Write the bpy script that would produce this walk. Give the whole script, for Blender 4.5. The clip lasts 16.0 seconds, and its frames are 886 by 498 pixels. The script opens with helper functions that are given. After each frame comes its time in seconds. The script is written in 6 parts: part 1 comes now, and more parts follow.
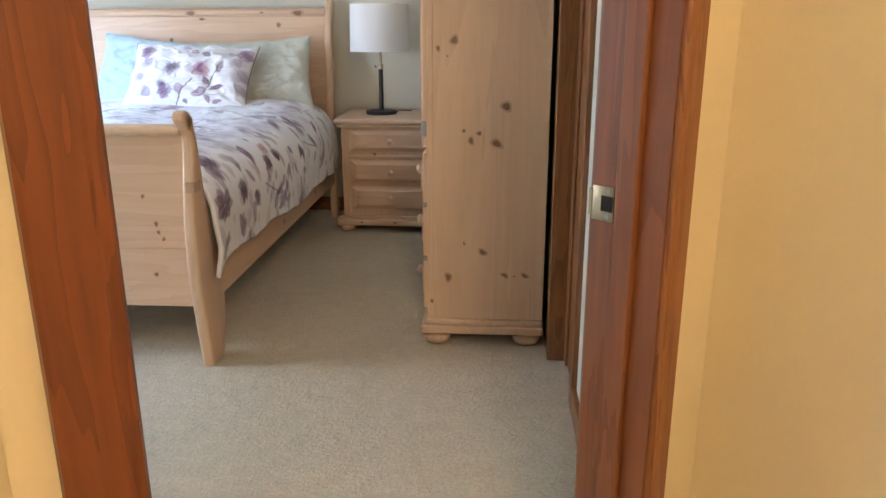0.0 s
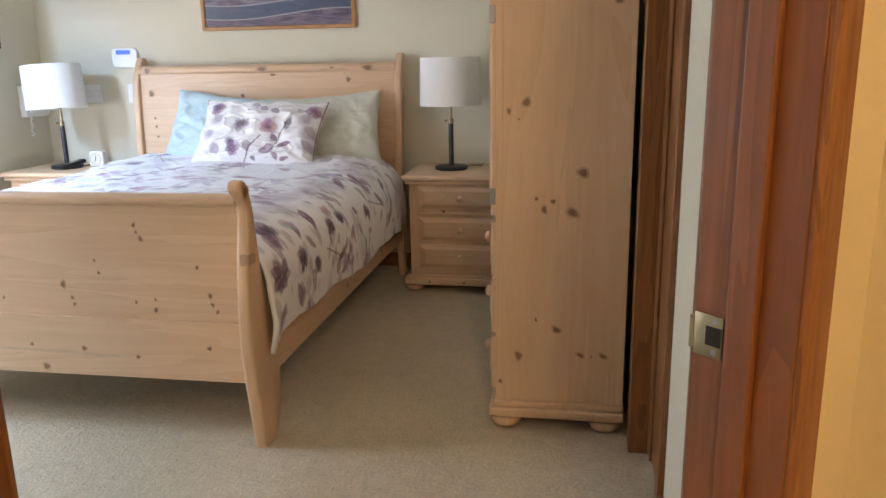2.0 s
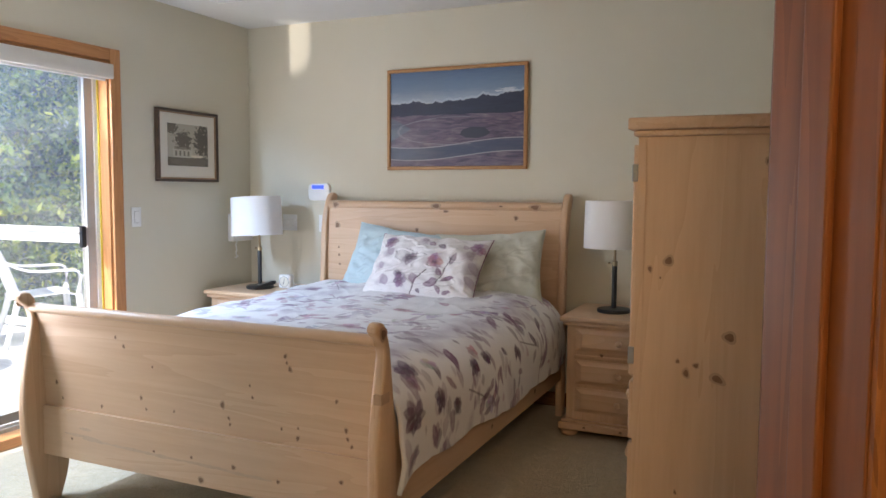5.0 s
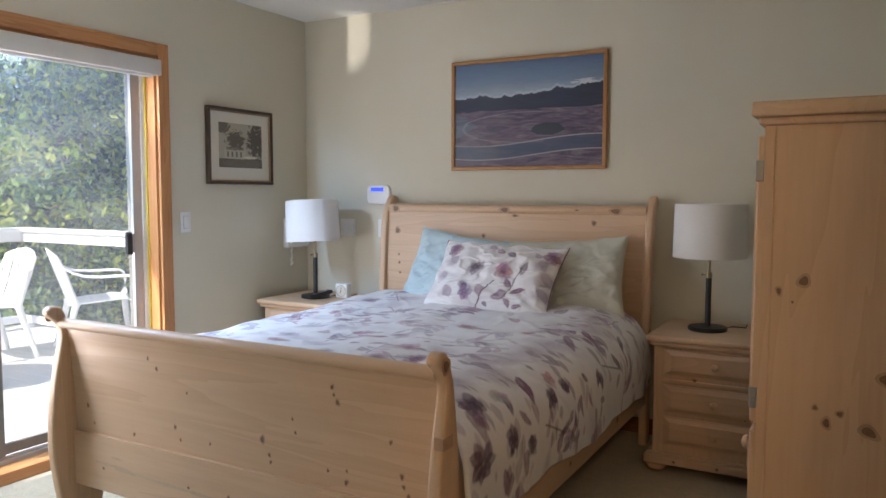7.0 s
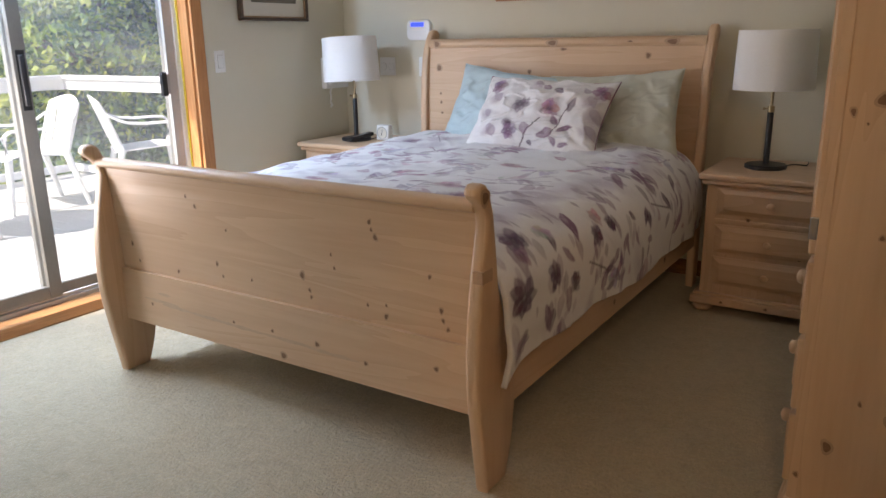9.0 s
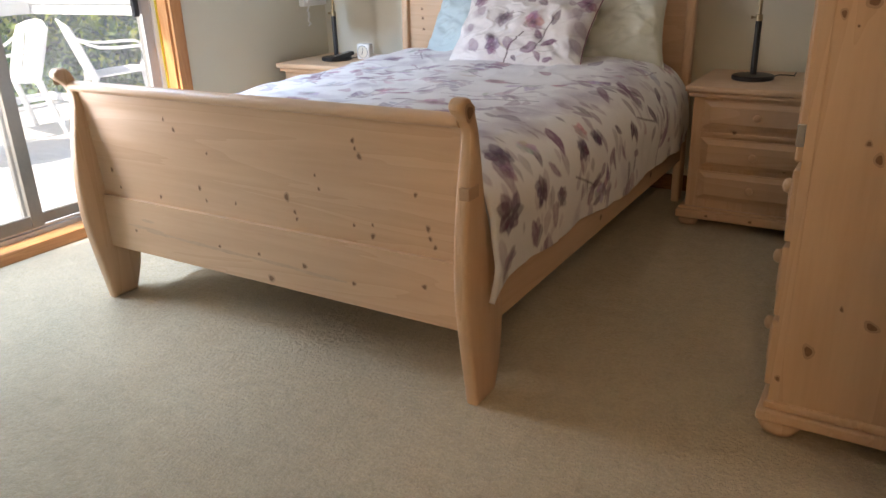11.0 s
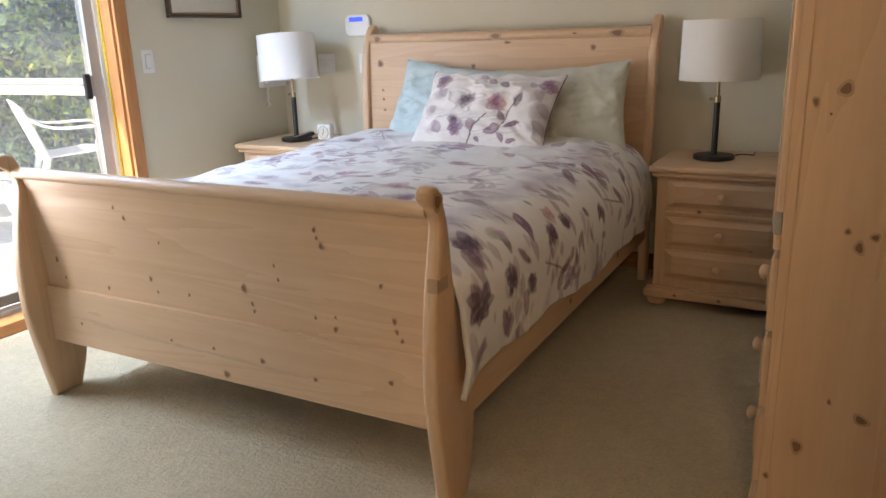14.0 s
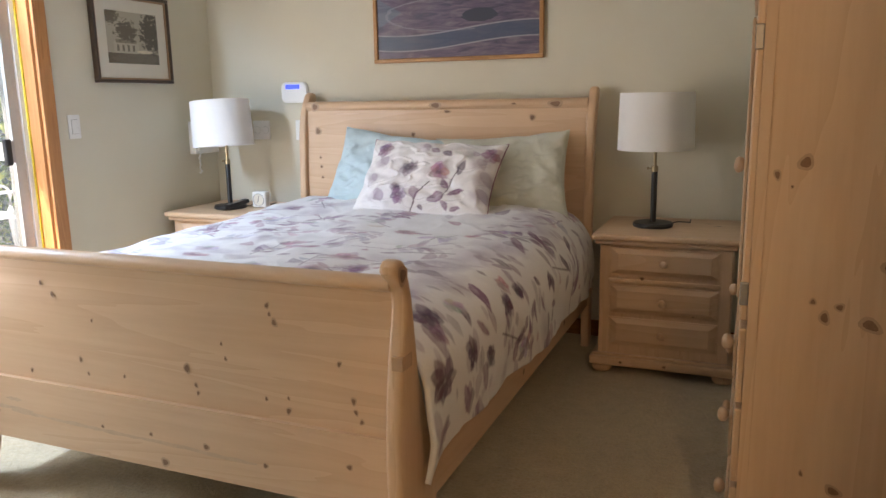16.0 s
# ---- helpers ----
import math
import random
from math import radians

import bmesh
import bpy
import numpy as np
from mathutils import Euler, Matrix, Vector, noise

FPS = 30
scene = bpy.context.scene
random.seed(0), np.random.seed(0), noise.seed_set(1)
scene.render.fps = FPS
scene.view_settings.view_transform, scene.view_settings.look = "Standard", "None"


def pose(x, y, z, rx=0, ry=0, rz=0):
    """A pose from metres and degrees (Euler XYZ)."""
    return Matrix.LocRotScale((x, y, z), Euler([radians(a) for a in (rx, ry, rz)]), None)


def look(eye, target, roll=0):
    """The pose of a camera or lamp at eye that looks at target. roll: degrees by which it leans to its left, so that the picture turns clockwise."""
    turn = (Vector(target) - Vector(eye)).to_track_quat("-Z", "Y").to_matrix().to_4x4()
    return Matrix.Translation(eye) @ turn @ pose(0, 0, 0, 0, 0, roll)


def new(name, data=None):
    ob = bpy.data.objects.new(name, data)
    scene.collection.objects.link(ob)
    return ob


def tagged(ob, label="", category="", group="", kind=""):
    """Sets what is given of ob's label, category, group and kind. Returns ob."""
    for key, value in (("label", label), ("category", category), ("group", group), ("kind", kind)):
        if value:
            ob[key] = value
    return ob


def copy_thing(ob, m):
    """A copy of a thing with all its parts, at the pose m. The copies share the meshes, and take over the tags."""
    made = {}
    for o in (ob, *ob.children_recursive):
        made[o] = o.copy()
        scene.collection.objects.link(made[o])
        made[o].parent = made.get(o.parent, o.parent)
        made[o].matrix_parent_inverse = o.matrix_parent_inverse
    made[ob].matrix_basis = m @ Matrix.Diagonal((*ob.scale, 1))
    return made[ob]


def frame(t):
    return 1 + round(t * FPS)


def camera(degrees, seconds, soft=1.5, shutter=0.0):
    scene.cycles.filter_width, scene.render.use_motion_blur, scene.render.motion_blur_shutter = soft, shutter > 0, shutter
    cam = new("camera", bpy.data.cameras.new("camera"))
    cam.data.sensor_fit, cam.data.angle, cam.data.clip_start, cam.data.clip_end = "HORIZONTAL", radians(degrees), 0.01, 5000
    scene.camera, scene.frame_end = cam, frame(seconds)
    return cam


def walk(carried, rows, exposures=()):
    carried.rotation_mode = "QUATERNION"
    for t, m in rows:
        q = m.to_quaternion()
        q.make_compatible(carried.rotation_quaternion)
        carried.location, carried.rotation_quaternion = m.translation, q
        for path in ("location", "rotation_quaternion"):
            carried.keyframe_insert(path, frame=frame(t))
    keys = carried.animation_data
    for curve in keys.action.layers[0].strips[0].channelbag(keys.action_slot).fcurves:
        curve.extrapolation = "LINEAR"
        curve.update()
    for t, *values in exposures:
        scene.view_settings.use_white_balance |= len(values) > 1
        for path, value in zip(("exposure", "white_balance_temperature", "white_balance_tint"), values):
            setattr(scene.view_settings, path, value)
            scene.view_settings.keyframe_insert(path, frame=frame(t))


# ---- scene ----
cam = camera(60.7, 16.0)

PATH = [
    (0, (3.344, -4.696, 1.151), (3.211, -2.784, 0.579), -0.1),
    (0.5, (3.349, -4.595, 1.177), (3.338, -2.654, 0.695), -0.4),
    (1, (3.345, -4.501, 1.193), (3.277, -2.55, 0.76), -0.5),
    (1.5, (3.311, -4.467, 1.197), (3.085, -2.53, 0.753), -1.0),
    (2, (3.34, -4.468, 1.211), (3.012, -2.552, 0.74), -1.0),
    (2.5, (3.391, -4.587, 1.237), (3.016, -2.677, 0.777), -0.1),
    (3, (3.5, -4.716, 1.244), (3.018, -2.825, 0.804), 0.2),
    (3.5, (3.532, -4.706, 1.257), (2.978, -2.822, 0.881), 0.7),
    (4, (3.508, -4.57, 1.287), (2.848, -2.704, 1.006), 0.7),
    (4.5, (3.5, -4.45, 1.294), (2.755, -2.604, 1.096), 0.7),
    (4.7, (3.516, -4.434, 1.302), (2.739, -2.599, 1.132), 0.6),
    (6.8, (3.338, -4.129, 1.3), (2.389, -2.373, 1.176), -0.0),
    (7, (3.32, -4.063, 1.306), (2.351, -2.32, 1.157), 0.1),
    (7.5, (3.296, -4.003, 1.296), (2.278, -2.298, 1.057), 0.5),
    (8, (3.276, -3.968, 1.268), (2.221, -2.302, 0.933), 0.6),
    (8.5, (3.263, -3.94, 1.255), (2.193, -2.308, 0.816), -0.0),
    (9, (3.292, -3.969, 1.236), (2.249, -2.349, 0.702), -0.9),
    (9.5, (3.3, -4.001, 1.229), (2.294, -2.389, 0.604), -1.6),
    (10, (3.287, -3.991, 1.218), (2.311, -2.402, 0.495), -2.2),
    (12.3, (3.295, -3.938, 1.214), (2.298, -2.362, 0.492), -1.7),
    (12.5, (3.3, -3.935, 1.216), (2.303, -2.349, 0.516), -1.7),
    (13, (3.286, -3.926, 1.223), (2.305, -2.303, 0.586), -1.7),
    (13.5, (3.25, -3.899, 1.23), (2.297, -2.242, 0.64), -1.7),
    (14, (3.217, -3.876, 1.233), (2.299, -2.186, 0.684), -1.8),
    (14.5, (3.191, -3.87, 1.239), (2.309, -2.15, 0.727), -1.8),
    (15, (3.156, -3.87, 1.242), (2.316, -2.119, 0.768), -1.7),
    (15.5, (3.124, -3.862, 1.243), (2.332, -2.078, 0.808), -1.4),
    (16, (3.098, -3.857, 1.243), (2.351, -2.043, 0.853), -1.0),
]
EXPOSURES = [(0.0, 1.75, 5500, 12), (0.6, 1.55, 5900, 13), (3.5, 1.35, 6250, 16), (4.7, 1.05, 6300, 17), (7.0, 0.63, 6350, 17), (9.0, 0.64, 6650, 19), (10.0, 0.88, 6850, 19), (12.5, 0.92, 6850, 18), (16.0, 0.98, 6950, 17)]
walk(cam, [(t, look(eye, target, roll)) for t, eye, target, roll in PATH], EXPOSURES)

# ---- world, sun, lamps ----
SUN_TRAVEL = Vector((0.145, 0.74, -0.66)).normalized()
world = bpy.data.worlds.new("sky_world")
scene.world = world
world.use_nodes = True
wn = world.node_tree
sky = wn.nodes.new("ShaderNodeTexSky")
sky.sky_type = "NISHITA"
sky.sun_disc = False
sky.sun_elevation = math.asin(-SUN_TRAVEL.z)
sky.sun_rotation = math.atan2(-SUN_TRAVEL.x, -SUN_TRAVEL.y)
wn.links.new(sky.outputs[0], wn.nodes["Background"].inputs[0])
wn.nodes["Background"].inputs[1].default_value = 0.13

sun = new("sun", bpy.data.lights.new("sun", "SUN"))
sun.data.energy, sun.data.angle, sun.data.color = 5.0, radians(0.55), (1.0, 0.95, 0.86)
sun.rotation_mode = "QUATERNION"
sun.rotation_quaternion = SUN_TRAVEL.to_track_quat("-Z", "Y")


def area_lamp(name, where, target, w, h, power, color):
    ob = new(name, bpy.data.lights.new(name, "AREA"))
    ob.data.shape, ob.data.size, ob.data.size_y = "RECTANGLE", w, h
    ob.data.energy, ob.data.color = power, color
    ob.matrix_world = look(where, target)
    return ob


# sky light through the sliding door: in the opening's far half, under the eave and under the door head
area_lamp("window_light", (-0.02, -2.80, 1.0), (0.80, -1.92, 1.85), 0.46, 1.2, 13, (0.98, 0.97, 0.95))
area_lamp("eave_light", (-0.75, -2.35, 2.30), (1.2, -2.2, 0.1), 1.7, 0.5, 13, (0.52, 0.74, 1.0))
area_lamp("door_head_light", (-0.046, -2.42, 1.955), (0.45, -2.42, 1.36), 1.20, 0.05, 46, (0.45, 0.69, 1.0))
# ceiling fitting of the hallway
hall_lamp = new("hall_light", bpy.data.lights.new("hall_light", "POINT"))
hall_lamp.data.energy, hall_lamp.data.color, hall_lamp.data.shadow_soft_size = 25, (1.0, 0.68, 0.36), 0.16
hall_lamp.location = (3.80, -5.5, 2.25)
# spot lamp added outside the door in place of sun reflected onto the wall
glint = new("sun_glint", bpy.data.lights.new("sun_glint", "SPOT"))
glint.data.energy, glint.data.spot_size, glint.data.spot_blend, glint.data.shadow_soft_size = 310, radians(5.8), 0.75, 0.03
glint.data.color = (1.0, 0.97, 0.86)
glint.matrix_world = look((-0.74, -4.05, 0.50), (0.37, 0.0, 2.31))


# ---- materials ----
def tree_of(name):
    m = bpy.data.materials.new(name)
    m.use_nodes = True
    nt = m.node_tree
    return m, nt, nt.nodes["Principled BSDF"]


def coords(nt, stretch=(1, 1, 1), which="Object", offset=(0, 0, 0), turn=(0, 0, 0)):
    tc = nt.nodes.new("ShaderNodeTexCoord")
    mp = nt.nodes.new("ShaderNodeMapping")
    mp.inputs["Scale"].default_value = stretch
    mp.inputs["Location"].default_value = offset
    mp.inputs["Rotation"].default_value = turn
    nt.links.new(tc.outputs[which], mp.inputs["Vector"])
    return mp.outputs[0]


def tex_noise(nt, vec, scale, detail=3, rough=0.55, distortion=0.0):
    n = nt.nodes.new("ShaderNodeTexNoise")
    n.inputs["Scale"].default_value = scale
    n.inputs["Detail"].default_value = detail
    n.inputs["Roughness"].default_value = rough
    n.inputs["Distortion"].default_value = distortion
    nt.links.new(vec, n.inputs["Vector"])
    return n.outputs["Fac"]


def ramp(nt, fac, stops):
    r = nt.nodes.new("ShaderNodeValToRGB")
    e = r.color_ramp.elements
    while len(e) < len(stops):
        e.new(0.5)
    for k, (p, c) in zip(e, stops):
        k.position = p
        k.color = (*c, 1) if len(c) == 3 else c
    nt.links.new(fac, r.inputs[0])
    return r.outputs[0]


def mix(nt, fac, a, b, blend="MIX"):
    m = nt.nodes.new("ShaderNodeMix")
    m.data_type, m.blend_type = "RGBA", blend
    for k, v in ((0, fac), (6, a), (7, b)):
        if isinstance(v, (int, float)):
            m.inputs[k].default_value = v
        elif isinstance(v, tuple):
            m.inputs[k].default_value = (*v, 1)
        else:
            nt.links.new(v, m.inputs[k])
    return m.outputs[2]


def arith(nt, op, a, b=0.0, c=0.0):
    m = nt.nodes.new("ShaderNodeMath")
    m.operation = op
    for k, v in enumerate((a, b, c)):
        if isinstance(v, (int, float)):
            m.inputs[k].default_value = v
        else:
            nt.links.new(v, m.inputs[k])
    return m.outputs[0]


def add_bump(nt, b, height, strength, distance):
    n = nt.nodes.new("ShaderNodeBump")
    n.inputs["Strength"].default_value = strength
    n.inputs["Distance"].default_value = distance
    nt.links.new(height, n.inputs["Height"])
    nt.links.new(n.outputs[0], b.inputs["Normal"])


def plain(name, c1, c2, scale=3.0, rough=0.6, fine=120.0, bump=0.1, dist=0.002, metal=0.0):
    m, nt, b = tree_of(name)
    v = coords(nt)
    big = tex_noise(nt, v, scale, 4)
    small = tex_noise(nt, v, fine, 2)
    both = arith(nt, "ADD", arith(nt, "MULTIPLY", big, 0.7), arith(nt, "MULTIPLY", small, 0.3))
    nt.links.new(ramp(nt, both, [(0.3, c1), (0.7, c2)]), b.inputs["Base Color"])
    b.inputs["Roughness"].default_value = rough
    b.inputs["Metallic"].default_value = metal
    if bump:
        add_bump(nt, b, small, bump, dist)
    return m


def wood(name, grain, light, mid, dark, rough=0.44, lines=26.0, bump=0.08, coat=0.0, patch=0.25):
    """Planed timber; grain names the axis along which the fibres run."""
    m, nt, b = tree_of(name)
    k = {"x": (0.07, 1, 1), "y": (1, 0.07, 1), "z": (1, 1, 0.07)}[grain]
    info = nt.nodes.new("ShaderNodeObjectInfo")
    tc = nt.nodes.new("ShaderNodeTexCoord")
    mp = nt.nodes.new("ShaderNodeMapping")
    mp.inputs["Scale"].default_value = k
    nt.links.new(tc.outputs["Object"], mp.inputs["Vector"])
    shift = nt.nodes.new("ShaderNodeVectorMath")
    nt.links.new(mp.outputs[0], shift.inputs[0])
    nt.links.new(info.outputs["Random"], shift.inputs[1])
    v = shift.outputs[0]
    rings = tex_noise(nt, v, lines * 0.22, 3, 0.5, 1.2)
    streak = tex_noise(nt, v, lines * 2.2, 4, 0.6, 0.4)
    blot = tex_noise(nt, coords(nt, (1.3, 1.3, 1.3)), 2.1, 3)
    w = nt.nodes.new("ShaderNodeMath")
    w.operation = "FRACT"
    nt.links.new(arith(nt, "MULTIPLY", rings, 7.0), w.inputs[0])
    fac = arith(nt, "ADD", arith(nt, "MULTIPLY", w.outputs[0], 0.38), arith(nt, "MULTIPLY", streak, 0.62))
    c = ramp(nt, fac, [(0.2, light), (0.5, mid), (0.85, dark)])
    c = mix(nt, arith(nt, "MULTIPLY", blot, patch), c, tuple(0.62 * q for q in mid))
    nt.links.new(c, b.inputs["Base Color"])
    b.inputs["Roughness"].default_value = rough
    b.inputs["Coat Weight"].default_value = coat
    b.inputs["Coat Roughness"].default_value = 0.25
    add_bump(nt, b, streak, bump, 0.0015)
    return m


PINE = [(0.70, 0.485, 0.315), (0.66, 0.445, 0.28), (0.60, 0.385, 0.23)]
pine_x = wood("pale_pine_along_x", "x", *PINE, coat=0.14, patch=0.18)
pine_y = wood("pale_pine_along_y", "y", *PINE, coat=0.14, patch=0.18)
pine_z = wood("pale_pine_along_z", "z", *PINE, coat=0.14, patch=0.18)
FIR = [(0.30, 0.125, 0.034), (0.24, 0.090, 0.023), (0.13, 0.043, 0.011)]
fir_z = wood("varnished_fir_along_z", "z", *FIR, lines=60, coat=0.4)
fir_x = wood("varnished_fir_along_x", "x", *FIR, lines=60, coat=0.4)
fir_y = wood("varnished_fir_along_y", "y", *FIR, lines=60, coat=0.4)
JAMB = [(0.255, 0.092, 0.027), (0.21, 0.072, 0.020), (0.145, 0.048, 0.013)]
# darker copy of FIR: weaker light on the left casing put into its colour
DIM_FIR = [(0.185, 0.052, 0.013), (0.150, 0.041, 0.010), (0.085, 0.022, 0.006)]
dim_fir_z = wood("shade_darkened_fir_along_z", "z", *DIM_FIR, lines=60, coat=0.3)
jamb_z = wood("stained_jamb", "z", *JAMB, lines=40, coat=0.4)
CED = [(0.60, 0.29, 0.11), (0.53, 0.235, 0.085), (0.40, 0.165, 0.055)]
cedar_z = wood("oiled_cedar_along_z", "z", *CED, lines=55, coat=0.2)
cedar_y = wood("oiled_cedar_along_y", "y", *CED, lines=55, coat=0.2)
oak_frame_x = wood("oak_frame_along_x", "x", (0.52, 0.27, 0.10), (0.44, 0.21, 0.07), (0.31, 0.14, 0.045), lines=90)
oak_frame_z = wood("oak_frame_along_z", "z", (0.52, 0.27, 0.10), (0.44, 0.21, 0.07), (0.31, 0.14, 0.045), lines=90)

wall_paint = plain("sage_cream_wall_paint", (0.645, 0.60, 0.475), (0.69, 0.64, 0.515), 1.3, 0.85, 160, 0.12, 0.0015)
hall_paint = plain("cream_hall_paint", (0.62, 0.535, 0.345), (0.66, 0.575, 0.375), 1.3, 0.8, 160, 0.12, 0.0015)
ceiling_paint = plain("white_ceiling_paint", (0.74, 0.73, 0.70), (0.79, 0.78, 0.75), 2.0, 0.9, 90, 0.3, 0.003)
white_plastic = plain("white_plastic", (0.78, 0.78, 0.76), (0.84, 0.84, 0.82), 6, 0.35, 60, 0.0)
white_vinyl = plain("white_vinyl_frame", (0.70, 0.69, 0.66), (0.78, 0.77, 0.74), 4, 0.4, 80, 0.02)
# sash vinyl darkened to taupe, with the backlit shade put into its colour
shade_vinyl = plain("shade_darkened_vinyl_frame", (0.17, 0.16, 0.14), (0.22, 0.21, 0.185), 4, 0.45, 80, 0.02)
grey_vinyl = plain("grey_aluminium_frame", (0.42, 0.41, 0.39), (0.5, 0.49, 0.46), 4, 0.35, 80, 0.02, metal=0.4)
deck_paint = plain("pale_deck_paint", (0.60, 0.59, 0.56), (0.72, 0.71, 0.68), 1.5, 0.6, 30, 0.15)
resin = plain("white_resin", (0.80, 0.80, 0.79), (0.86, 0.86, 0.85), 5, 0.4, 60, 0.0)
black_metal = plain("black_powder_coat", (0.012, 0.012, 0.013), (0.022, 0.021, 0.021), 9, 0.45, 200, 0.1, 0.0006)
brass = plain("brushed_brass", (0.36, 0.29, 0.18), (0.45, 0.37, 0.24), 9, 0.36, 240, 0.08, 0.0005, 1.0)
steel = plain("dull_steel", (0.35, 0.35, 0.36), (0.46, 0.46, 0.47), 9, 0.35, 200, 0.05, 0.0005, 1.0)
yellow_strip = plain("yellow_foam_strip", (0.62, 0.45, 0.03), (0.70, 0.53, 0.05), 20, 0.7, 150, 0.1)
hole_black = plain("hole_shade_black", (0.01, 0.009, 0.008), (0.015, 0.013, 0.012), 9, 0.8, 50, 0)
knot_dark = plain("pine_knot", (0.16, 0.078, 0.036), (0.27, 0.15, 0.085), 60, 0.45, 300, 0.2, 0.0008)
knot_ring = plain("pine_knot_ring", (0.43, 0.275, 0.17), (0.49, 0.33, 0.21), 60, 0.45, 300, 0.1, 0.0006)
grain_smear = plain("dark_grain", (0.50, 0.345, 0.225), (0.60, 0.42, 0.28), 40, 0.45, 200, 0.05, 0.0006)
paper_mat = plain("cream_mat_board", (0.66, 0.62, 0.53), (0.71, 0.67, 0.58), 8, 0.85, 260, 0.1, 0.0005)
frame_dark = plain("dark_bronze_frame", (0.045, 0.03, 0.02), (0.08, 0.052, 0.033), 14, 0.35, 160, 0.1, 0.001)
frame_brown = plain("brown_frame_edge", (0.30, 0.19, 0.11), (0.40, 0.26, 0.155), 14, 0.4, 160, 0.1, 0.001)
soil = plain("undergrowth_ground", (0.05, 0.065, 0.022), (0.10, 0.12, 0.045), 0.8, 0.95, 12, 0.5, 0.02)
bark = plain("bark", (0.06, 0.045, 0.032), (0.14, 0.11, 0.085), 4, 0.9, 40, 0.6, 0.02)
siding = plain("house_siding", (0.42, 0.38, 0.31), (0.48, 0.44, 0.37), 2, 0.8, 60, 0.1)


def carpet_material():
    m, nt, b = tree_of("beige_cut_pile_carpet")
    v = coords(nt)
    big = tex_noise(nt, v, 1.6, 4)
    tuft = tex_noise(nt, v, 210, 2, 0.7)
    mid = tex_noise(nt, v, 75, 3, 0.6)
    lay = tex_noise(nt, v, 18, 4, 0.65)
    f = arith(nt, "ADD", arith(nt, "ADD", arith(nt, "MULTIPLY", big, 0.2), arith(nt, "MULTIPLY", lay, 0.25)), arith(nt, "ADD", arith(nt, "MULTIPLY", tuft, 0.25), arith(nt, "MULTIPLY", mid, 0.3)))
    c = ramp(nt, f, [(0.34, (0.36, 0.285, 0.18)), (0.66, (0.64, 0.53, 0.36))])
    nt.links.new(c, b.inputs["Base Color"])
    b.inputs["Roughness"].default_value = 1.0
    b.inputs["Sheen Weight"].default_value = 0.25
    b.inputs["Specular IOR Level"].default_value = 0.1
    add_bump(nt, b, arith(nt, "ADD", arith(nt, "ADD", arith(nt, "MULTIPLY", tuft, 0.6), mid), arith(nt, "MULTIPLY", lay, 1.5)), 0.9, 0.007)
    return m


def cloth(name, c1, c2, weave=900, bump=0.25, rough=0.9):
    m, nt, b = tree_of(name)
    v = coords(nt)
    f = tex_noise(nt, v, 4, 4)
    fine = tex_noise(nt, v, weave, 2)
    nt.links.new(ramp(nt, f, [(0.3, c1), (0.7, c2)]), b.inputs["Base Color"])
    b.inputs["Roughness"].default_value = rough
    b.inputs["Sheen Weight"].default_value = 0.15
    creases = tex_noise(nt, coords(nt, (1.0, 2.6, 1.0), turn=(0, 0, 0.6)), 5, 4, 0.6, 0.3)
    add_bump(nt, b, arith(nt, "ADD", arith(nt, "MULTIPLY", creases, 1.3), arith(nt, "MULTIPLY", fine, 0.1)), bump * 2.0, 0.010)
    return m


def printed_cotton(name):
    """Cotton that takes its colour from the print painted on the cloth, with weave and small creases."""
    m, nt, b = tree_of(name)
    ink = nt.nodes.new("ShaderNodeAttribute")
    ink.attribute_name = "print"
    ob = coords(nt)
    weave = tex_noise(nt, ob, 700, 2)
    bleed = tex_noise(nt, ob, 90, 4, 0.65)
    tone = arith(nt, "ADD", 0.90, arith(nt, "MULTIPLY", arith(nt, "ADD", weave, bleed), 0.10))
    nt.links.new(mix(nt, 1.0, ink.outputs["Color"], tone, "MULTIPLY"), b.inputs["Base Color"])
    b.inputs["Roughness"].default_value = 0.9
    b.inputs["Sheen Weight"].default_value = 0.12
    add_bump(nt, b, arith(nt, "ADD", tex_noise(nt, ob, 16, 3), arith(nt, "MULTIPLY", weave, 0.15)), 0.35, 0.006)
    return m


def value_noise(ny, nx, cells_y, cells_x, rng):
    """Smooth random field in 0..1."""
    g = rng.random((cells_y + 2, cells_x + 2))
    fy, fx = np.linspace(0, cells_y, ny), np.linspace(0, cells_x, nx)
    iy, ix = fy.astype(int), fx.astype(int)
    ty, tx = (fy - iy)[:, None], (fx - ix)[None, :]
    ty, tx = ty * ty * (3 - 2 * ty), tx * tx * (3 - 2 * tx)
    top = g[iy][:, ix] * (1 - tx) + g[iy][:, ix + 1] * tx
    low = g[iy + 1][:, ix] * (1 - tx) + g[iy + 1][:, ix + 1] * tx
    return top * (1 - ty) + low * ty


PLUM, MAUVE, ROSE, GREY = (0.095, 0.042, 0.095), (0.22, 0.11, 0.195), (0.42, 0.22, 0.30), (0.41, 0.34, 0.41)
TWIG = (0.055, 0.022, 0.035)


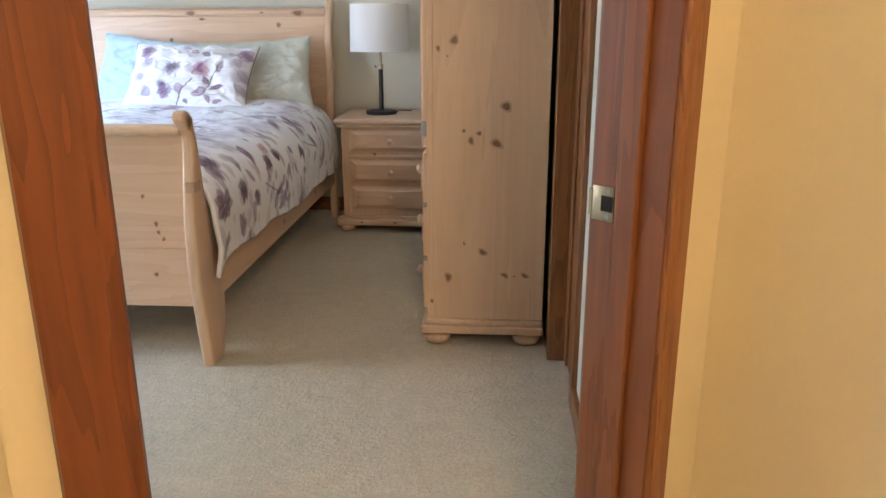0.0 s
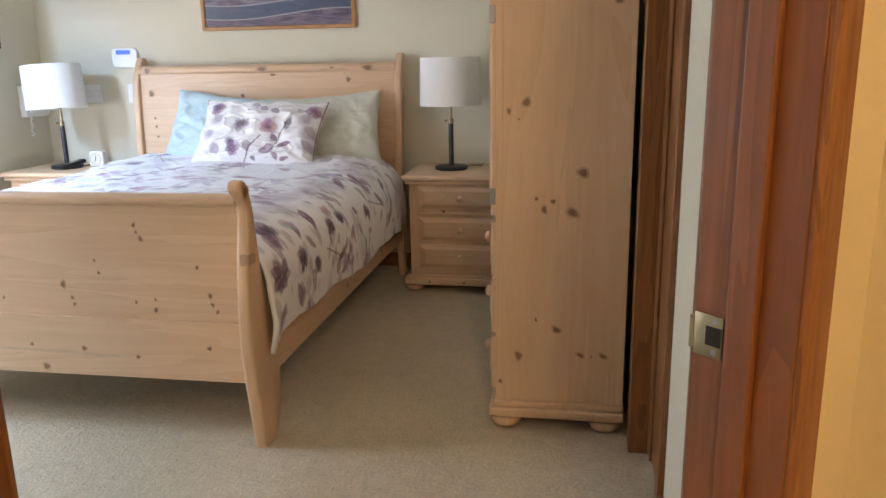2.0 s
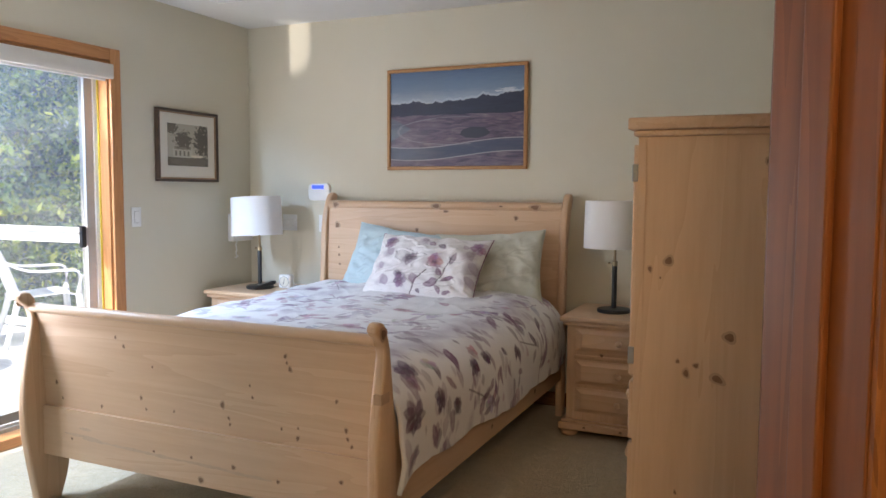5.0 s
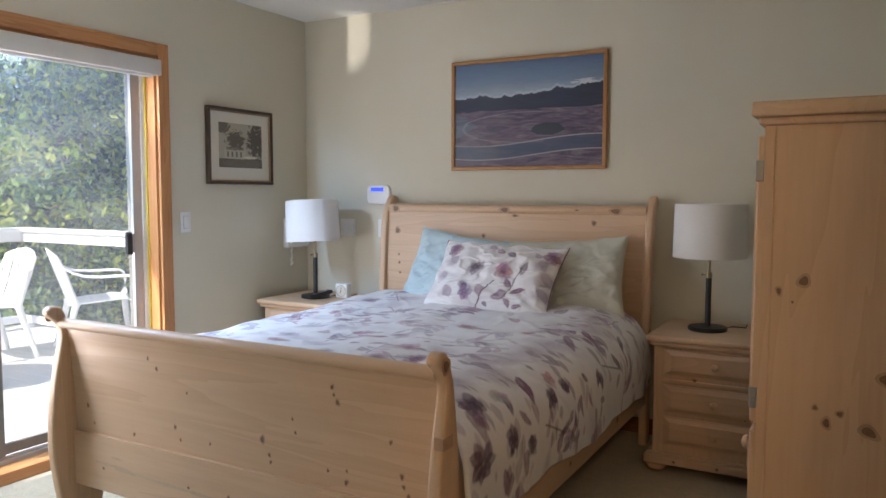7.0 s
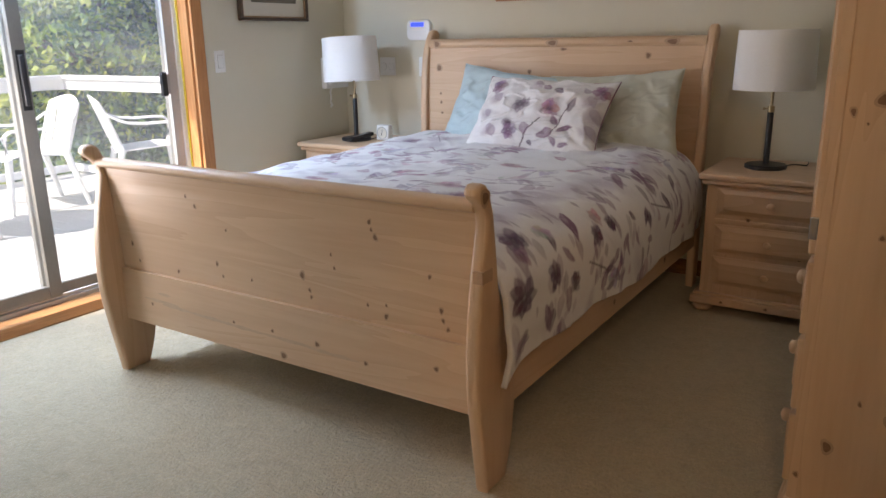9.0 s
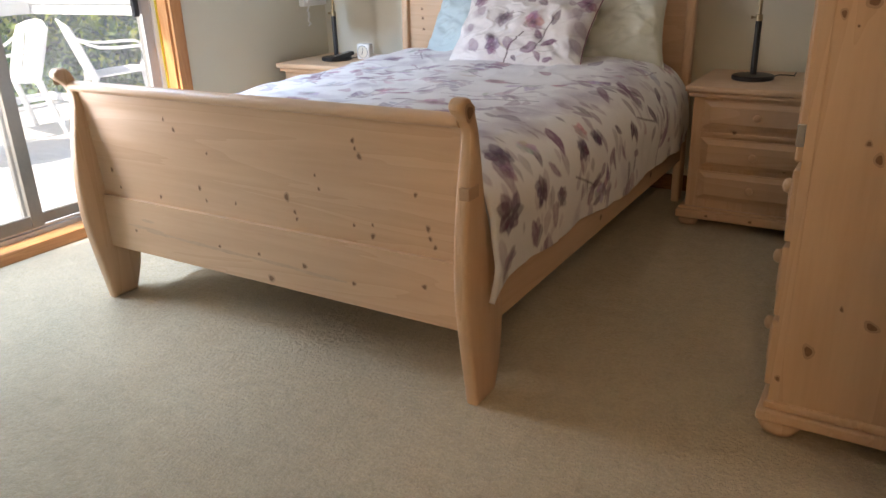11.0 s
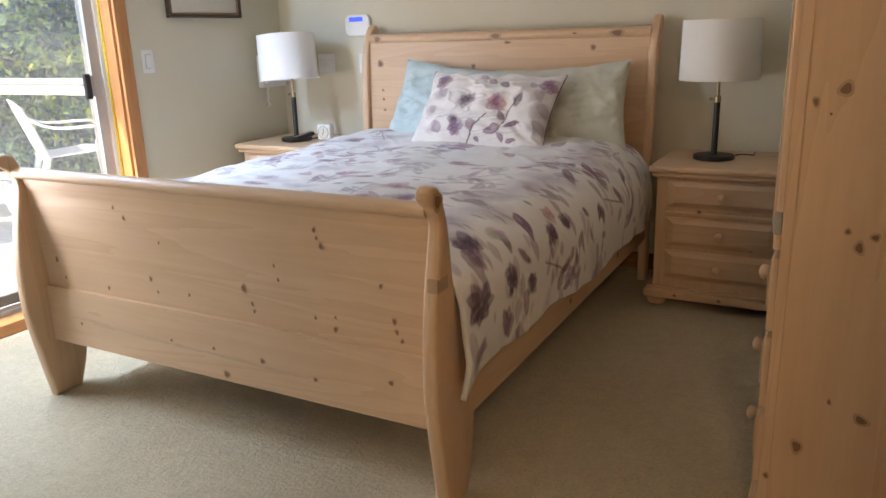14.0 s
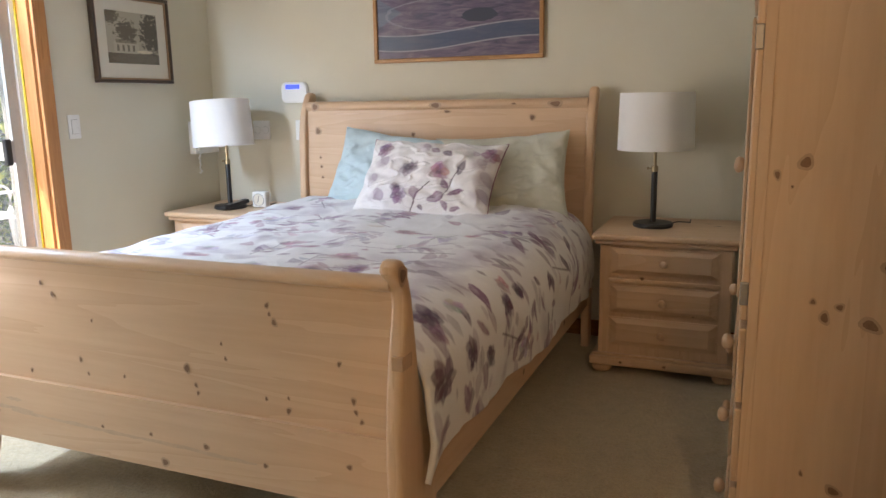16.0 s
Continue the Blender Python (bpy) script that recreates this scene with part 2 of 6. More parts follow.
class Watercolour:
    """A sheet of cloth w by h metres on which leaves, petals, twigs and washes are painted in thin coats."""

    def __init__(self, w, h, nx, ny, seed):
        self.rng = np.random.default_rng(seed)
        self.w, self.h = w, h
        self.x, self.y = np.linspace(0, w, nx), np.linspace(0, h, ny)
        self.rgb = np.empty((ny, nx, 3))
        self.rgb[:] = (0.80, 0.785, 0.79)
        size = lambda metres: (max(2, int(h / metres)), max(2, int(w / metres)))
        self.cloud = 0.6 * value_noise(ny, nx, *size(0.16), self.rng) + 0.4 * value_noise(ny, nx, *size(0.05), self.rng)
        self.grain = 0.55 * value_noise(ny, nx, *size(0.022), self.rng) + 0.45 * value_noise(ny, nx, *size(0.009), self.rng)

    def window(self, cx, cy, r):
        j0, j1 = np.searchsorted(self.y, (cy - r, cy + r))
        i0, i1 = np.searchsorted(self.x, (cx - r, cx + r))
        return slice(j0, j1), slice(i0, i1)

    def coat(self, win, mask, colour):
        self.rgb[win] += (np.array(colour) - self.rgb[win]) * np.clip(mask, 0, 1)[..., None]

    def wash(self, cx, cy, rx, ry, colour, alpha):
        win = self.window(cx, cy, 1.4 * max(rx, ry))
        if self.rgb[win].size:
            X, Y = self.x[win[1]][None, :], self.y[win[0]][:, None]
            d = np.sqrt(((X - cx) / rx) ** 2 + ((Y - cy) / ry) ** 2) + 0.9 * (self.cloud[win] - 0.5) + 0.5 * (self.grain[win] - 0.5)
            self.coat(win, alpha * np.clip((1.05 - d) / 0.8, 0, 1) * (0.4 + 0.9 * self.grain[win]), colour)

    def leaf(self, x0, y0, x1, y1, width, colour, alpha, bend=0.0):
        length = math.hypot(x1 - x0, y1 - y0)
        win = self.window((x0 + x1) / 2, (y0 + y1) / 2, length * 0.62 + width)
        if not self.rgb[win].size:
            return
        X, Y = self.x[win[1]][None, :], self.y[win[0]][:, None]
        ux, uy = (x1 - x0) / length, (y1 - y0) / length
        t = ((X - x0) * ux + (Y - y0) * uy) / length
        d = -(X - x0) * uy + (Y - y0) * ux - bend * length * np.sin(np.clip(t, 0, 1) * math.pi)
        t = t + 0.07 * (self.grain[win] - 0.5)
        half = 0.5 * width * np.sin(np.clip(t, 0, 1) ** 0.78 * math.pi) ** 0.85 * (1 + 0.35 * (self.grain[win] - 0.5))
        edge = np.clip((half - np.abs(d)) / 0.007 + 0.3, 0, 1) * ((t > 0) & (t < 1))
        rim = 0.78 + 0.35 * np.clip(np.abs(d) / np.maximum(half, 1e-4), 0, 1) ** 3
        vein = 1 - 0.16 * np.exp(-(d / 0.0022) ** 2)
        pool = 0.50 + 0.85 * self.cloud[win] * (0.5 + self.grain[win]) + 0.22 * np.clip(t, 0, 1)
        self.coat(win, alpha * edge * rim * vein * pool, colour)

    def twig(self, points, width, colour=TWIG, alpha=0.95):
        for (xa, ya), (xb, yb) in zip(points, points[1:]):
            length = math.hypot(xb - xa, yb - ya)
            win = self.window((xa + xb) / 2, (ya + yb) / 2, length * 0.6 + 4 * width)
            if self.rgb[win].size:
                X, Y = self.x[win[1]][None, :], self.y[win[0]][:, None]
                t = np.clip(((X - xa) * (xb - xa) + (Y - ya) * (yb - ya)) / length ** 2, 0, 1)
                d = np.hypot(X - xa - t * (xb - xa), Y - ya - t * (yb - ya))
                self.coat(win, alpha * np.clip((width - d) / 0.004 + 0.5, 0, 1), colour)

    def blossom(self, cx, cy, r, colour, alpha, petals=6):
        turn = self.rng.random() * 6.28
        self.wash(cx, cy, r, r, colour, alpha * 0.55)
        for k in range(petals):
            a = turn + 6.283 * k / petals + 0.5 * (self.rng.random() - 0.5)
            q = r * (0.75 + 0.5 * self.rng.random())
            tint = tuple(c * (0.75 + 0.6 * self.rng.random()) for c in colour)
            self.leaf(cx + 0.05 * r * math.cos(a), cy + 0.05 * r * math.sin(a), cx + q * math.cos(a), cy + q * math.sin(a), 0.85 * r, tint, alpha * (0.5 + 0.5 * self.rng.random()), 0.2 * (self.rng.random() - 0.5))
        self.wash(cx, cy, 0.42 * r, 0.42 * r, tuple(0.5 * c for c in colour), alpha * 0.9)

    def sprig(self, x, y, a, length, colour, alpha, pairs):
        pts = [(x, y)]
        for k in range(5):
            a += 0.25 * (self.rng.random() - 0.5)
            x, y = x + math.cos(a) * length / 5, y + math.sin(a) * length / 5
            pts.append((x, y))
        self.twig(pts, 0.0026, TWIG if self.rng.random() < 0.35 else MAUVE, 0.75)
        for k in range(pairs):
            px, py = pts[1 + k * 4 // max(pairs, 1)]
            for side in (-1, 1):
                if self.rng.random() < 0.75:
                    b = a + side * (0.45 + 0.9 * self.rng.random())
                    q = 0.05 + 0.05 * self.rng.random()
                    self.leaf(px, py, px + q * math.cos(b), py + q * math.sin(b), q * (0.34 + 0.2 * self.rng.random()), tuple(c * (0.8 + 0.5 * self.rng.random()) for c in colour), alpha * (0.5 + 0.5 * self.rng.random()), 0.12 * side)
        q = 0.07
        self.leaf(x, y, x + q * math.cos(a), y + q * math.sin(a), 0.028, colour, alpha)

    def scatter(self, count, keep_off):
        """Fills the cloth with loose motifs, clear of the placed ones."""
        kinds = (PLUM, MAUVE, MAUVE, ROSE, GREY, GREY)
        pale = (MAUVE, ROSE, GREY, GREY, ROSE, GREY)
        for k in range(count):
            x, y = self.rng.random() * self.w, self.rng.random() * self.h
            if any(math.hypot(x - px, y - py) < 0.085 for px, py in keep_off):
                continue
            # darker tones past x = 1.75, paler ones on the rest
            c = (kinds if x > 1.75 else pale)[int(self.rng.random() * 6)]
            pick, a = self.rng.random(), self.rng.random() * 6.283
            if pick < 0.16:
                self.blossom(x, y, 0.035 + 0.025 * self.rng.random(), c, 0.75)
            elif pick < 0.30:
                self.sprig(x, y, a, 0.10 + 0.12 * self.rng.random(), c, 0.8, 2 + int(3 * self.rng.random()))
            elif pick < 0.52:
                self.wash(x, y, 0.05 + 0.06 * self.rng.random(), 0.04 + 0.04 * self.rng.random(), GREY, 0.5)
            else:
                q = 0.05 + 0.06 * self.rng.random()
                self.leaf(x, y, x + q * math.cos(a), y + q * math.sin(a), q * (0.30 + 0.25 * self.rng.random()), c, 0.5 + 0.45 * self.rng.random(), 0.25 * (self.rng.random() - 0.5))


def glass_pane(name, tint=(0.97, 0.985, 0.98), dust=0.02):
    """Clear pane with a thin film of dust."""
    m, nt, b = tree_of(name)
    b.inputs["Base Color"].default_value = (*tint, 1)
    b.inputs["Transmission Weight"].default_value = 1.0
    b.inputs["Roughness"].default_value = 0.0
    b.inputs["IOR"].default_value = 1.45
    film = nt.nodes.new("ShaderNodeBsdfTranslucent")
    film.inputs[0].default_value = (0.8, 0.8, 0.78, 1)
    ms = nt.nodes.new("ShaderNodeMixShader")
    nt.links.new(arith(nt, "MULTIPLY", tex_noise(nt, coords(nt), 2.5, 4), dust * 2), ms.inputs[0])
    nt.links.new(b.outputs[0], ms.inputs[1])
    nt.links.new(film.outputs[0], ms.inputs[2])
    nt.links.new(ms.outputs[0], nt.nodes["Material Output"].inputs[0])
    return m


def shade_cloth():
    m, nt, b = tree_of("white_linen_shade")
    v = coords(nt)
    f = tex_noise(nt, v, 300, 2)
    nt.links.new(ramp(nt, f, [(0.3, (0.80, 0.79, 0.77)), (0.7, (0.86, 0.85, 0.83))]), b.inputs["Base Color"])
    b.inputs["Roughness"].default_value = 0.9
    b.inputs["Transmission Weight"].default_value = 0.0
    add_bump(nt, b, f, 0.2, 0.001)
    return m


def leaf_material(name, c1, c2, c3):
    m, nt, b = tree_of(name)
    g = nt.nodes.new("ShaderNodeNewGeometry")
    v = coords(nt)
    # clump-sized noise colours sun patches and shaded gaps into the leaves
    f = arith(nt, "ADD", arith(nt, "MULTIPLY", g.outputs["Random Per Island"], 0.3), arith(nt, "MULTIPLY", tex_noise(nt, v, 1.0, 3), 0.7))
    c = ramp(nt, f, [(0.36, c1), (0.48, c2), (0.62, c3)])
    nt.links.new(c, b.inputs["Base Color"])
    b.inputs["Roughness"].default_value = 0.5
    tr = nt.nodes.new("ShaderNodeBsdfTranslucent")
    nt.links.new(c, tr.inputs[0])
    ms = nt.nodes.new("ShaderNodeMixShader")
    ms.inputs[0].default_value = 0.4
    nt.links.new(b.outputs[0], ms.inputs[1])
    nt.links.new(tr.outputs[0], ms.inputs[2])
    nt.links.new(ms.outputs[0], nt.nodes["Material Output"].inputs[0])
    return m


def landscape_print():
    """Aerial photograph: sky, snow peaks, dark forest ridge, purple tidal flats and a river."""
    m, nt, b = tree_of("aerial_landscape_print")
    tc = nt.nodes.new("ShaderNodeTexCoord")
    s = nt.nodes.new("ShaderNodeSeparateXYZ")
    nt.links.new(tc.outputs["UV"], s.inputs[0])
    u, w = s.outputs[0], s.outputs[1]
    uv = tc.outputs["UV"]
    line = nt.nodes.new("ShaderNodeMapping")
    line.inputs["Scale"].default_value = (5, 0.0, 0)
    nt.links.new(uv, line.inputs["Vector"])
    jag = tex_noise(nt, line.outputs[0], 1.6, 6, 0.6)
    flat = nt.nodes.new("ShaderNodeMapping")
    flat.inputs["Scale"].default_value = (4, 15, 1)
    nt.links.new(uv, flat.inputs["Vector"])
    flats = tex_noise(nt, flat.outputs[0], 1.4, 6, 0.62, 1.2)
    skyc = ramp(nt, arith(nt, "ADD", w, arith(nt, "MULTIPLY", arith(nt, "SUBTRACT", flats, 0.5), 0.10)),
                [(0.68, (0.36, 0.42, 0.50)), (0.80, (0.17, 0.24, 0.34)), (0.90, (0.12, 0.19, 0.30)), (1.0, (0.07, 0.125, 0.23))])
    field = ramp(nt, flats, [(0.32, (0.045, 0.038, 0.07)), (0.48, (0.105, 0.075, 0.125)), (0.60, (0.17, 0.13, 0.17)), (0.75, (0.27, 0.22, 0.235))])
    # the river: a band that dips to the left
    bend = arith(nt, "ADD", 0.215, arith(nt, "MULTIPLY", arith(nt, "SINE", arith(nt, "ADD", arith(nt, "MULTIPLY", u, 4.2), 3.9)), 0.045))
    dist = arith(nt, "ABSOLUTE", arith(nt, "SUBTRACT", w, arith(nt, "SUBTRACT", bend, 0.04)))
    river = arith(nt, "LESS_THAN", dist, 0.062)
    field = mix(nt, arith(nt, "MULTIPLY", river, 0.8), field, (0.04, 0.062, 0.115))
    bank = arith(nt, "LESS_THAN", arith(nt, "ABSOLUTE", arith(nt, "SUBTRACT", dist, 0.066)), 0.006)
    field = mix(nt, arith(nt, "MULTIPLY", bank, 0.7), field, (0.36, 0.34, 0.37))
    # tidal water along the left
    bay = arith(nt, "LESS_THAN", arith(nt, "ADD", u, arith(nt, "MULTIPLY", arith(nt, "ABSOLUTE", arith(nt, "SUBTRACT", w, 0.40)), 1.2)), 0.16)
    field = mix(nt, arith(nt, "MULTIPLY", bay, 0.4), field, (0.10, 0.17, 0.23))
    # pale dyke road that loops round the flats
    rx = arith(nt, "DIVIDE", arith(nt, "SUBTRACT", u, 0.50), 0.46)
    ry = arith(nt, "DIVIDE", arith(nt, "SUBTRACT", w, 0.37), 0.15)
    rd = arith(nt, "ADD", arith(nt, "ADD", arith(nt, "MULTIPLY", rx, rx), arith(nt, "MULTIPLY", ry, ry)), arith(nt, "MULTIPLY", flats, 0.35))
    loop_line = arith(nt, "LESS_THAN", arith(nt, "ABSOLUTE", arith(nt, "SUBTRACT", rd, 1.1)), 0.045)
    field = mix(nt, arith(nt, "MULTIPLY", arith(nt, "MULTIPLY", loop_line, arith(nt, "LESS_THAN", u, 0.62)), 0.42), field, (0.34, 0.33, 0.37))
    # wooded knoll
    kx = arith(nt, "DIVIDE", arith(nt, "SUBTRACT", u, 0.645), 0.12)
    ky = arith(nt, "DIVIDE", arith(nt, "SUBTRACT", w, 0.345), 0.062)
    kd = arith(nt, "ADD", arith(nt, "ADD", arith(nt, "MULTIPLY", kx, kx), arith(nt, "MULTIPLY", ky, ky)), arith(nt, "MULTIPLY", flats, 0.9))
    field = mix(nt, arith(nt, "LESS_THAN", kd, 1.25), field, (0.028, 0.030, 0.055))
    ridge_top = arith(nt, "ADD", 0.575, arith(nt, "ADD", arith(nt, "MULTIPLY", jag, 0.20), arith(nt, "MULTIPLY", arith(nt, "SMOOTH_MAX", arith(nt, "SUBTRACT", u, 0.45), 0.0, 0.1), 0.16)))
    ridge_low = arith(nt, "ADD", 0.50, arith(nt, "MULTIPLY", flats, 0.08))
    pic = mix(nt, arith(nt, "GREATER_THAN", w, ridge_low), field, mix(nt, flats, (0.008, 0.013, 0.04), (0.03, 0.04, 0.08)))
    pic = mix(nt, arith(nt, "GREATER_THAN", w, ridge_top), pic, skyc)
    peak = arith(nt, "LESS_THAN", arith(nt, "ABSOLUTE", arith(nt, "SUBTRACT", w, arith(nt, "ADD", ridge_top, 0.008))), arith(nt, "ADD", 0.002, arith(nt, "MULTIPLY", jag, 0.022)))
    pic = mix(nt, arith(nt, "MULTIPLY", peak, 0.32), pic, (0.62, 0.65, 0.70))
    cx = arith(nt, "DIVIDE", arith(nt, "SUBTRACT", u, 0.88), 0.10)
    cy = arith(nt, "DIVIDE", arith(nt, "SUBTRACT", w, 0.765), 0.045)
    cd = arith(nt, "ADD", arith(nt, "ADD", arith(nt, "MULTIPLY", cx, cx), arith(nt, "MULTIPLY", cy, cy)), arith(nt, "MULTIPLY", flats, 3.2))
    pic = mix(nt, arith(nt, "MULTIPLY", arith(nt, "LESS_THAN", cd, 2.0), 0.55), pic, (0.70, 0.72, 0.74))
    nt.links.new(pic, b.inputs["Base Color"])
    b.inputs["Roughness"].default_value = 0.5
    b.inputs["Coat Weight"].default_value = 0.35
    b.inputs["Coat Roughness"].default_value = 0.06
    return m


def sepia_print():
    """Old photograph: two dark trees, a pale house and a lit lawn."""
    m, nt, b = tree_of("sepia_garden_print")
    tc = nt.nodes.new("ShaderNodeTexCoord")
    s = nt.nodes.new("ShaderNodeSeparateXYZ")
    nt.links.new(tc.outputs["UV"], s.inputs[0])
    u, w = s.outputs[0], s.outputs[1]
    f = tex_noise(nt, tc.outputs["UV"], 13, 6, 0.75)
    f2 = tex_noise(nt, tc.outputs["UV"], 22, 5, 0.7)
    pic = mix(nt, arith(nt, "GREATER_THAN", arith(nt, "ADD", w, arith(nt, "MULTIPLY", f, 0.1)), 0.25), (0.10, 0.085, 0.06), (0.40, 0.36, 0.29))

    def lump(pic, x, y, rx, ry, tone, rag=7.0):
        dx = arith(nt, "DIVIDE", arith(nt, "SUBTRACT", u, x), rx)
        dy = arith(nt, "DIVIDE", arith(nt, "SUBTRACT", w, y), ry)
        d = arith(nt, "ADD", arith(nt, "ADD", arith(nt, "MULTIPLY", dx, dx), arith(nt, "MULTIPLY", dy, dy)), arith(nt, "MULTIPLY", f, rag))
        return mix(nt, arith(nt, "LESS_THAN", d, 1.0 + rag * 0.5), pic, mix(nt, f2, tone, tuple(2.6 * q for q in tone)))

    def block(pic, x, y, rx, ry, tone):
        dx = arith(nt, "ABSOLUTE", arith(nt, "DIVIDE", arith(nt, "SUBTRACT", u, x), rx))
        dy = arith(nt, "ABSOLUTE", arith(nt, "DIVIDE", arith(nt, "SUBTRACT", w, y), ry))
        return mix(nt, arith(nt, "LESS_THAN", arith(nt, "ADD", arith(nt, "MAXIMUM", dx, dy), arith(nt, "MULTIPLY", f, 0.3)), 1.15), pic, tone)

    pic = block(pic, 0.36, 0.31, 0.24, 0.11, (0.46, 0.42, 0.34))
    pic = block(pic, 0.36, 0.43, 0.20, 0.035, (0.22, 0.19, 0.15))
    for k in range(4):
        pic = block(pic, 0.20 + 0.10 * k, 0.30, 0.022, 0.06, (0.16, 0.14, 0.11))
    pic = lump(pic, 0.38, 0.62, 0.20, 0.20, (0.05, 0.042, 0.03))
    pic = lump(pic, 0.86, 0.62, 0.20, 0.40, (0.035, 0.03, 0.022))
    pic = lump(pic, 0.08, 0.92, 0.16, 0.16, (0.06, 0.05, 0.035))
    pic = lump(pic, 0.55, 0.10, 0.45, 0.10, (0.075, 0.062, 0.045), 2.0)
    pic = lump(pic, 0.72, 0.24, 0.16, 0.03, (0.38, 0.34, 0.27), 1.0)
    nt.links.new(pic, b.inputs["Base Color"])
    b.inputs["Roughness"].default_value = 0.5
    b.inputs["Coat Weight"].default_value = 1.0
    b.inputs["Coat Roughness"].default_value = 0.03
    return m


def lit_display():
    m, nt, b = tree_of("blue_lit_display")
    b.inputs["Base Color"].default_value = (0.02, 0.03, 0.3, 1)
    b.inputs["Emission Color"].default_value = (0.03, 0.07, 1.0, 1)
    b.inputs["Emission Strength"].default_value = 1.1
    return m


carpet = carpet_material()
quilt_print = printed_cotton("floral_quilt_cotton")
sham_print = printed_cotton("floral_sham_cotton")
blue_cotton = cloth("pale_blue_cotton", (0.47, 0.60, 0.64), (0.54, 0.67, 0.70))
sage_cotton = cloth("pale_sage_cotton", (0.56, 0.57, 0.49), (0.63, 0.64, 0.555))
mauve_cotton = cloth("mauve_cotton_binding", (0.24, 0.12, 0.17), (0.32, 0.17, 0.23))
mattress_cloth = cloth("white_mattress_ticking", (0.68, 0.67, 0.65), (0.75, 0.74, 0.72))
blind_cloth = cloth("ivory_blind_fabric", (0.66, 0.63, 0.57), (0.72, 0.69, 0.63), 500, 0.1)
linen = shade_cloth()
clear_glass = glass_pane("window_glass", dust=0.085)
leaf_light = leaf_material("maple_and_sunlit_leaf", (0.05, 0.13, 0.025), (0.28, 0.42, 0.06), (0.66, 0.72, 0.15))
leaf_dark = leaf_material("fir_and_shade_leaf", (0.012, 0.045, 0.028), (0.05, 0.13, 0.06), (0.26, 0.38, 0.12))
print_land = landscape_print()
print_sepia = sepia_print()
display_blue = lit_display()


# ---- mesh helpers ----
def thing(name, where, label, category, group="", kind=""):
    """An empty at a thing's base; its parts hang under it."""
    return tagged(new(name), label, category, group, kind) if where is None else place(tagged(new(name), label, category, group, kind), where)


def place(ob, where):
    ob.location = where
    return ob


def origin_of(parent):
    at = Vector((0, 0, 0))
    while parent is not None:
        at += parent.location
        parent = parent.parent
    return at


def part(name, bm, material, parent=None, label="", smooth=None):
    """Links a bmesh, given in world metres, as one mesh object under its thing or part."""
    at = origin_of(parent)
    if at.length:
        bmesh.ops.translate(bm, verts=bm.verts, vec=-at)
    me = bpy.data.meshes.new(name)
    bm.to_mesh(me)
    bm.free()
    me.materials.append(material)
    if smooth is not None:
        me.shade_smooth()
        if smooth < 180:
            me.set_sharp_from_angle(angle=radians(smooth))
    ob = new(name, me)
    ob.parent = parent
    return tagged(ob, label)


def fixed(name, bm, material, label, smooth=None):
    """A piece of the setting."""
    return tagged(part(name, bm, material, None, label, smooth), label, "", "", "structure")


def box(lo, hi, bevel=0.0, seg=2, bm=None):
    made = bmesh.new()
    bmesh.ops.create_cube(made, size=1)
    for v in made.verts:
        v.co = Vector([lo[i] + (v.co[i] + 0.5) * (hi[i] - lo[i]) for i in range(3)])
    if bevel:
        bmesh.ops.bevel(made, geom=list(made.edges), offset=bevel, segments=seg, profile=0.5, affect="EDGES")
    if bm is None:
        return made
    return join(bm, made)


def join(bm, other):
    me = bpy.data.meshes.new("tmp")
    other.to_mesh(me)
    other.free()
    bm.from_mesh(me)
    bpy.data.meshes.remove(me)
    return bm


def prism(poly, z0, z1, bevel=0.0, seg=2):
    """A plan polygon raised from z0 to z1."""
    bm = bmesh.new()
    f = bm.faces.new([bm.verts.new((x, y, z0)) for x, y in poly])
    r = bmesh.ops.extrude_face_region(bm, geom=[f])
    bmesh.ops.translate(bm, verts=[v for v in r["geom"] if isinstance(v, bmesh.types.BMVert)], vec=(0, 0, z1 - z0))
    bmesh.ops.recalc_face_normals(bm, faces=bm.faces)
    if bevel:
        bmesh.ops.bevel(bm, geom=list(bm.edges), offset=bevel, segments=seg, profile=0.5, affect="EDGES")
    return bm


def across(profile, x0, x1, bevel=0.0, seg=3):
    """A (y, z) outline drawn along x."""
    bm = bmesh.new()
    f = bm.faces.new([bm.verts.new((x0, y, z)) for y, z in profile])
    r = bmesh.ops.extrude_face_region(bm, geom=[f])
    bmesh.ops.translate(bm, verts=[v for v in r["geom"] if isinstance(v, bmesh.types.BMVert)], vec=(x1 - x0, 0, 0))
    bmesh.ops.recalc_face_normals(bm, faces=bm.faces)
    if bevel:
        rim = [e for e in bm.edges if abs(e.verts[0].co.x - e.verts[1].co.x) < 1e-6]
        bmesh.ops.bevel(bm, geom=rim, offset=bevel, segments=seg, profile=0.5, affect="EDGES")
    return bm


def lathe(profile, at, steps=28, axis="z", closed=True):
    """(radius, height) outline turned round an axis through at."""
    bm = bmesh.new()
    rings = []
    for r, h in profile:
        ring = []
        for k in range(steps):
            a = 2 * math.pi * k / steps
            p = (r * math.cos(a), r * math.sin(a), h)
            if axis == "y":
                p = (p[0], -h, p[1])
            elif axis == "x":
                p = (-h, p[0], p[1])
            ring.append(bm.verts.new(Vector(p) + Vector(at)))
        rings.append(ring)
    for a, b in zip(rings, rings[1:]):
        for k in range(steps):
            bm.faces.new((a[k], a[(k + 1) % steps], b[(k + 1) % steps], b[k]))
    if closed:
        bm.faces.new(rings[0])
        bm.faces.new(rings[-1])
    bmesh.ops.recalc_face_normals(bm, faces=bm.faces)
    return bm


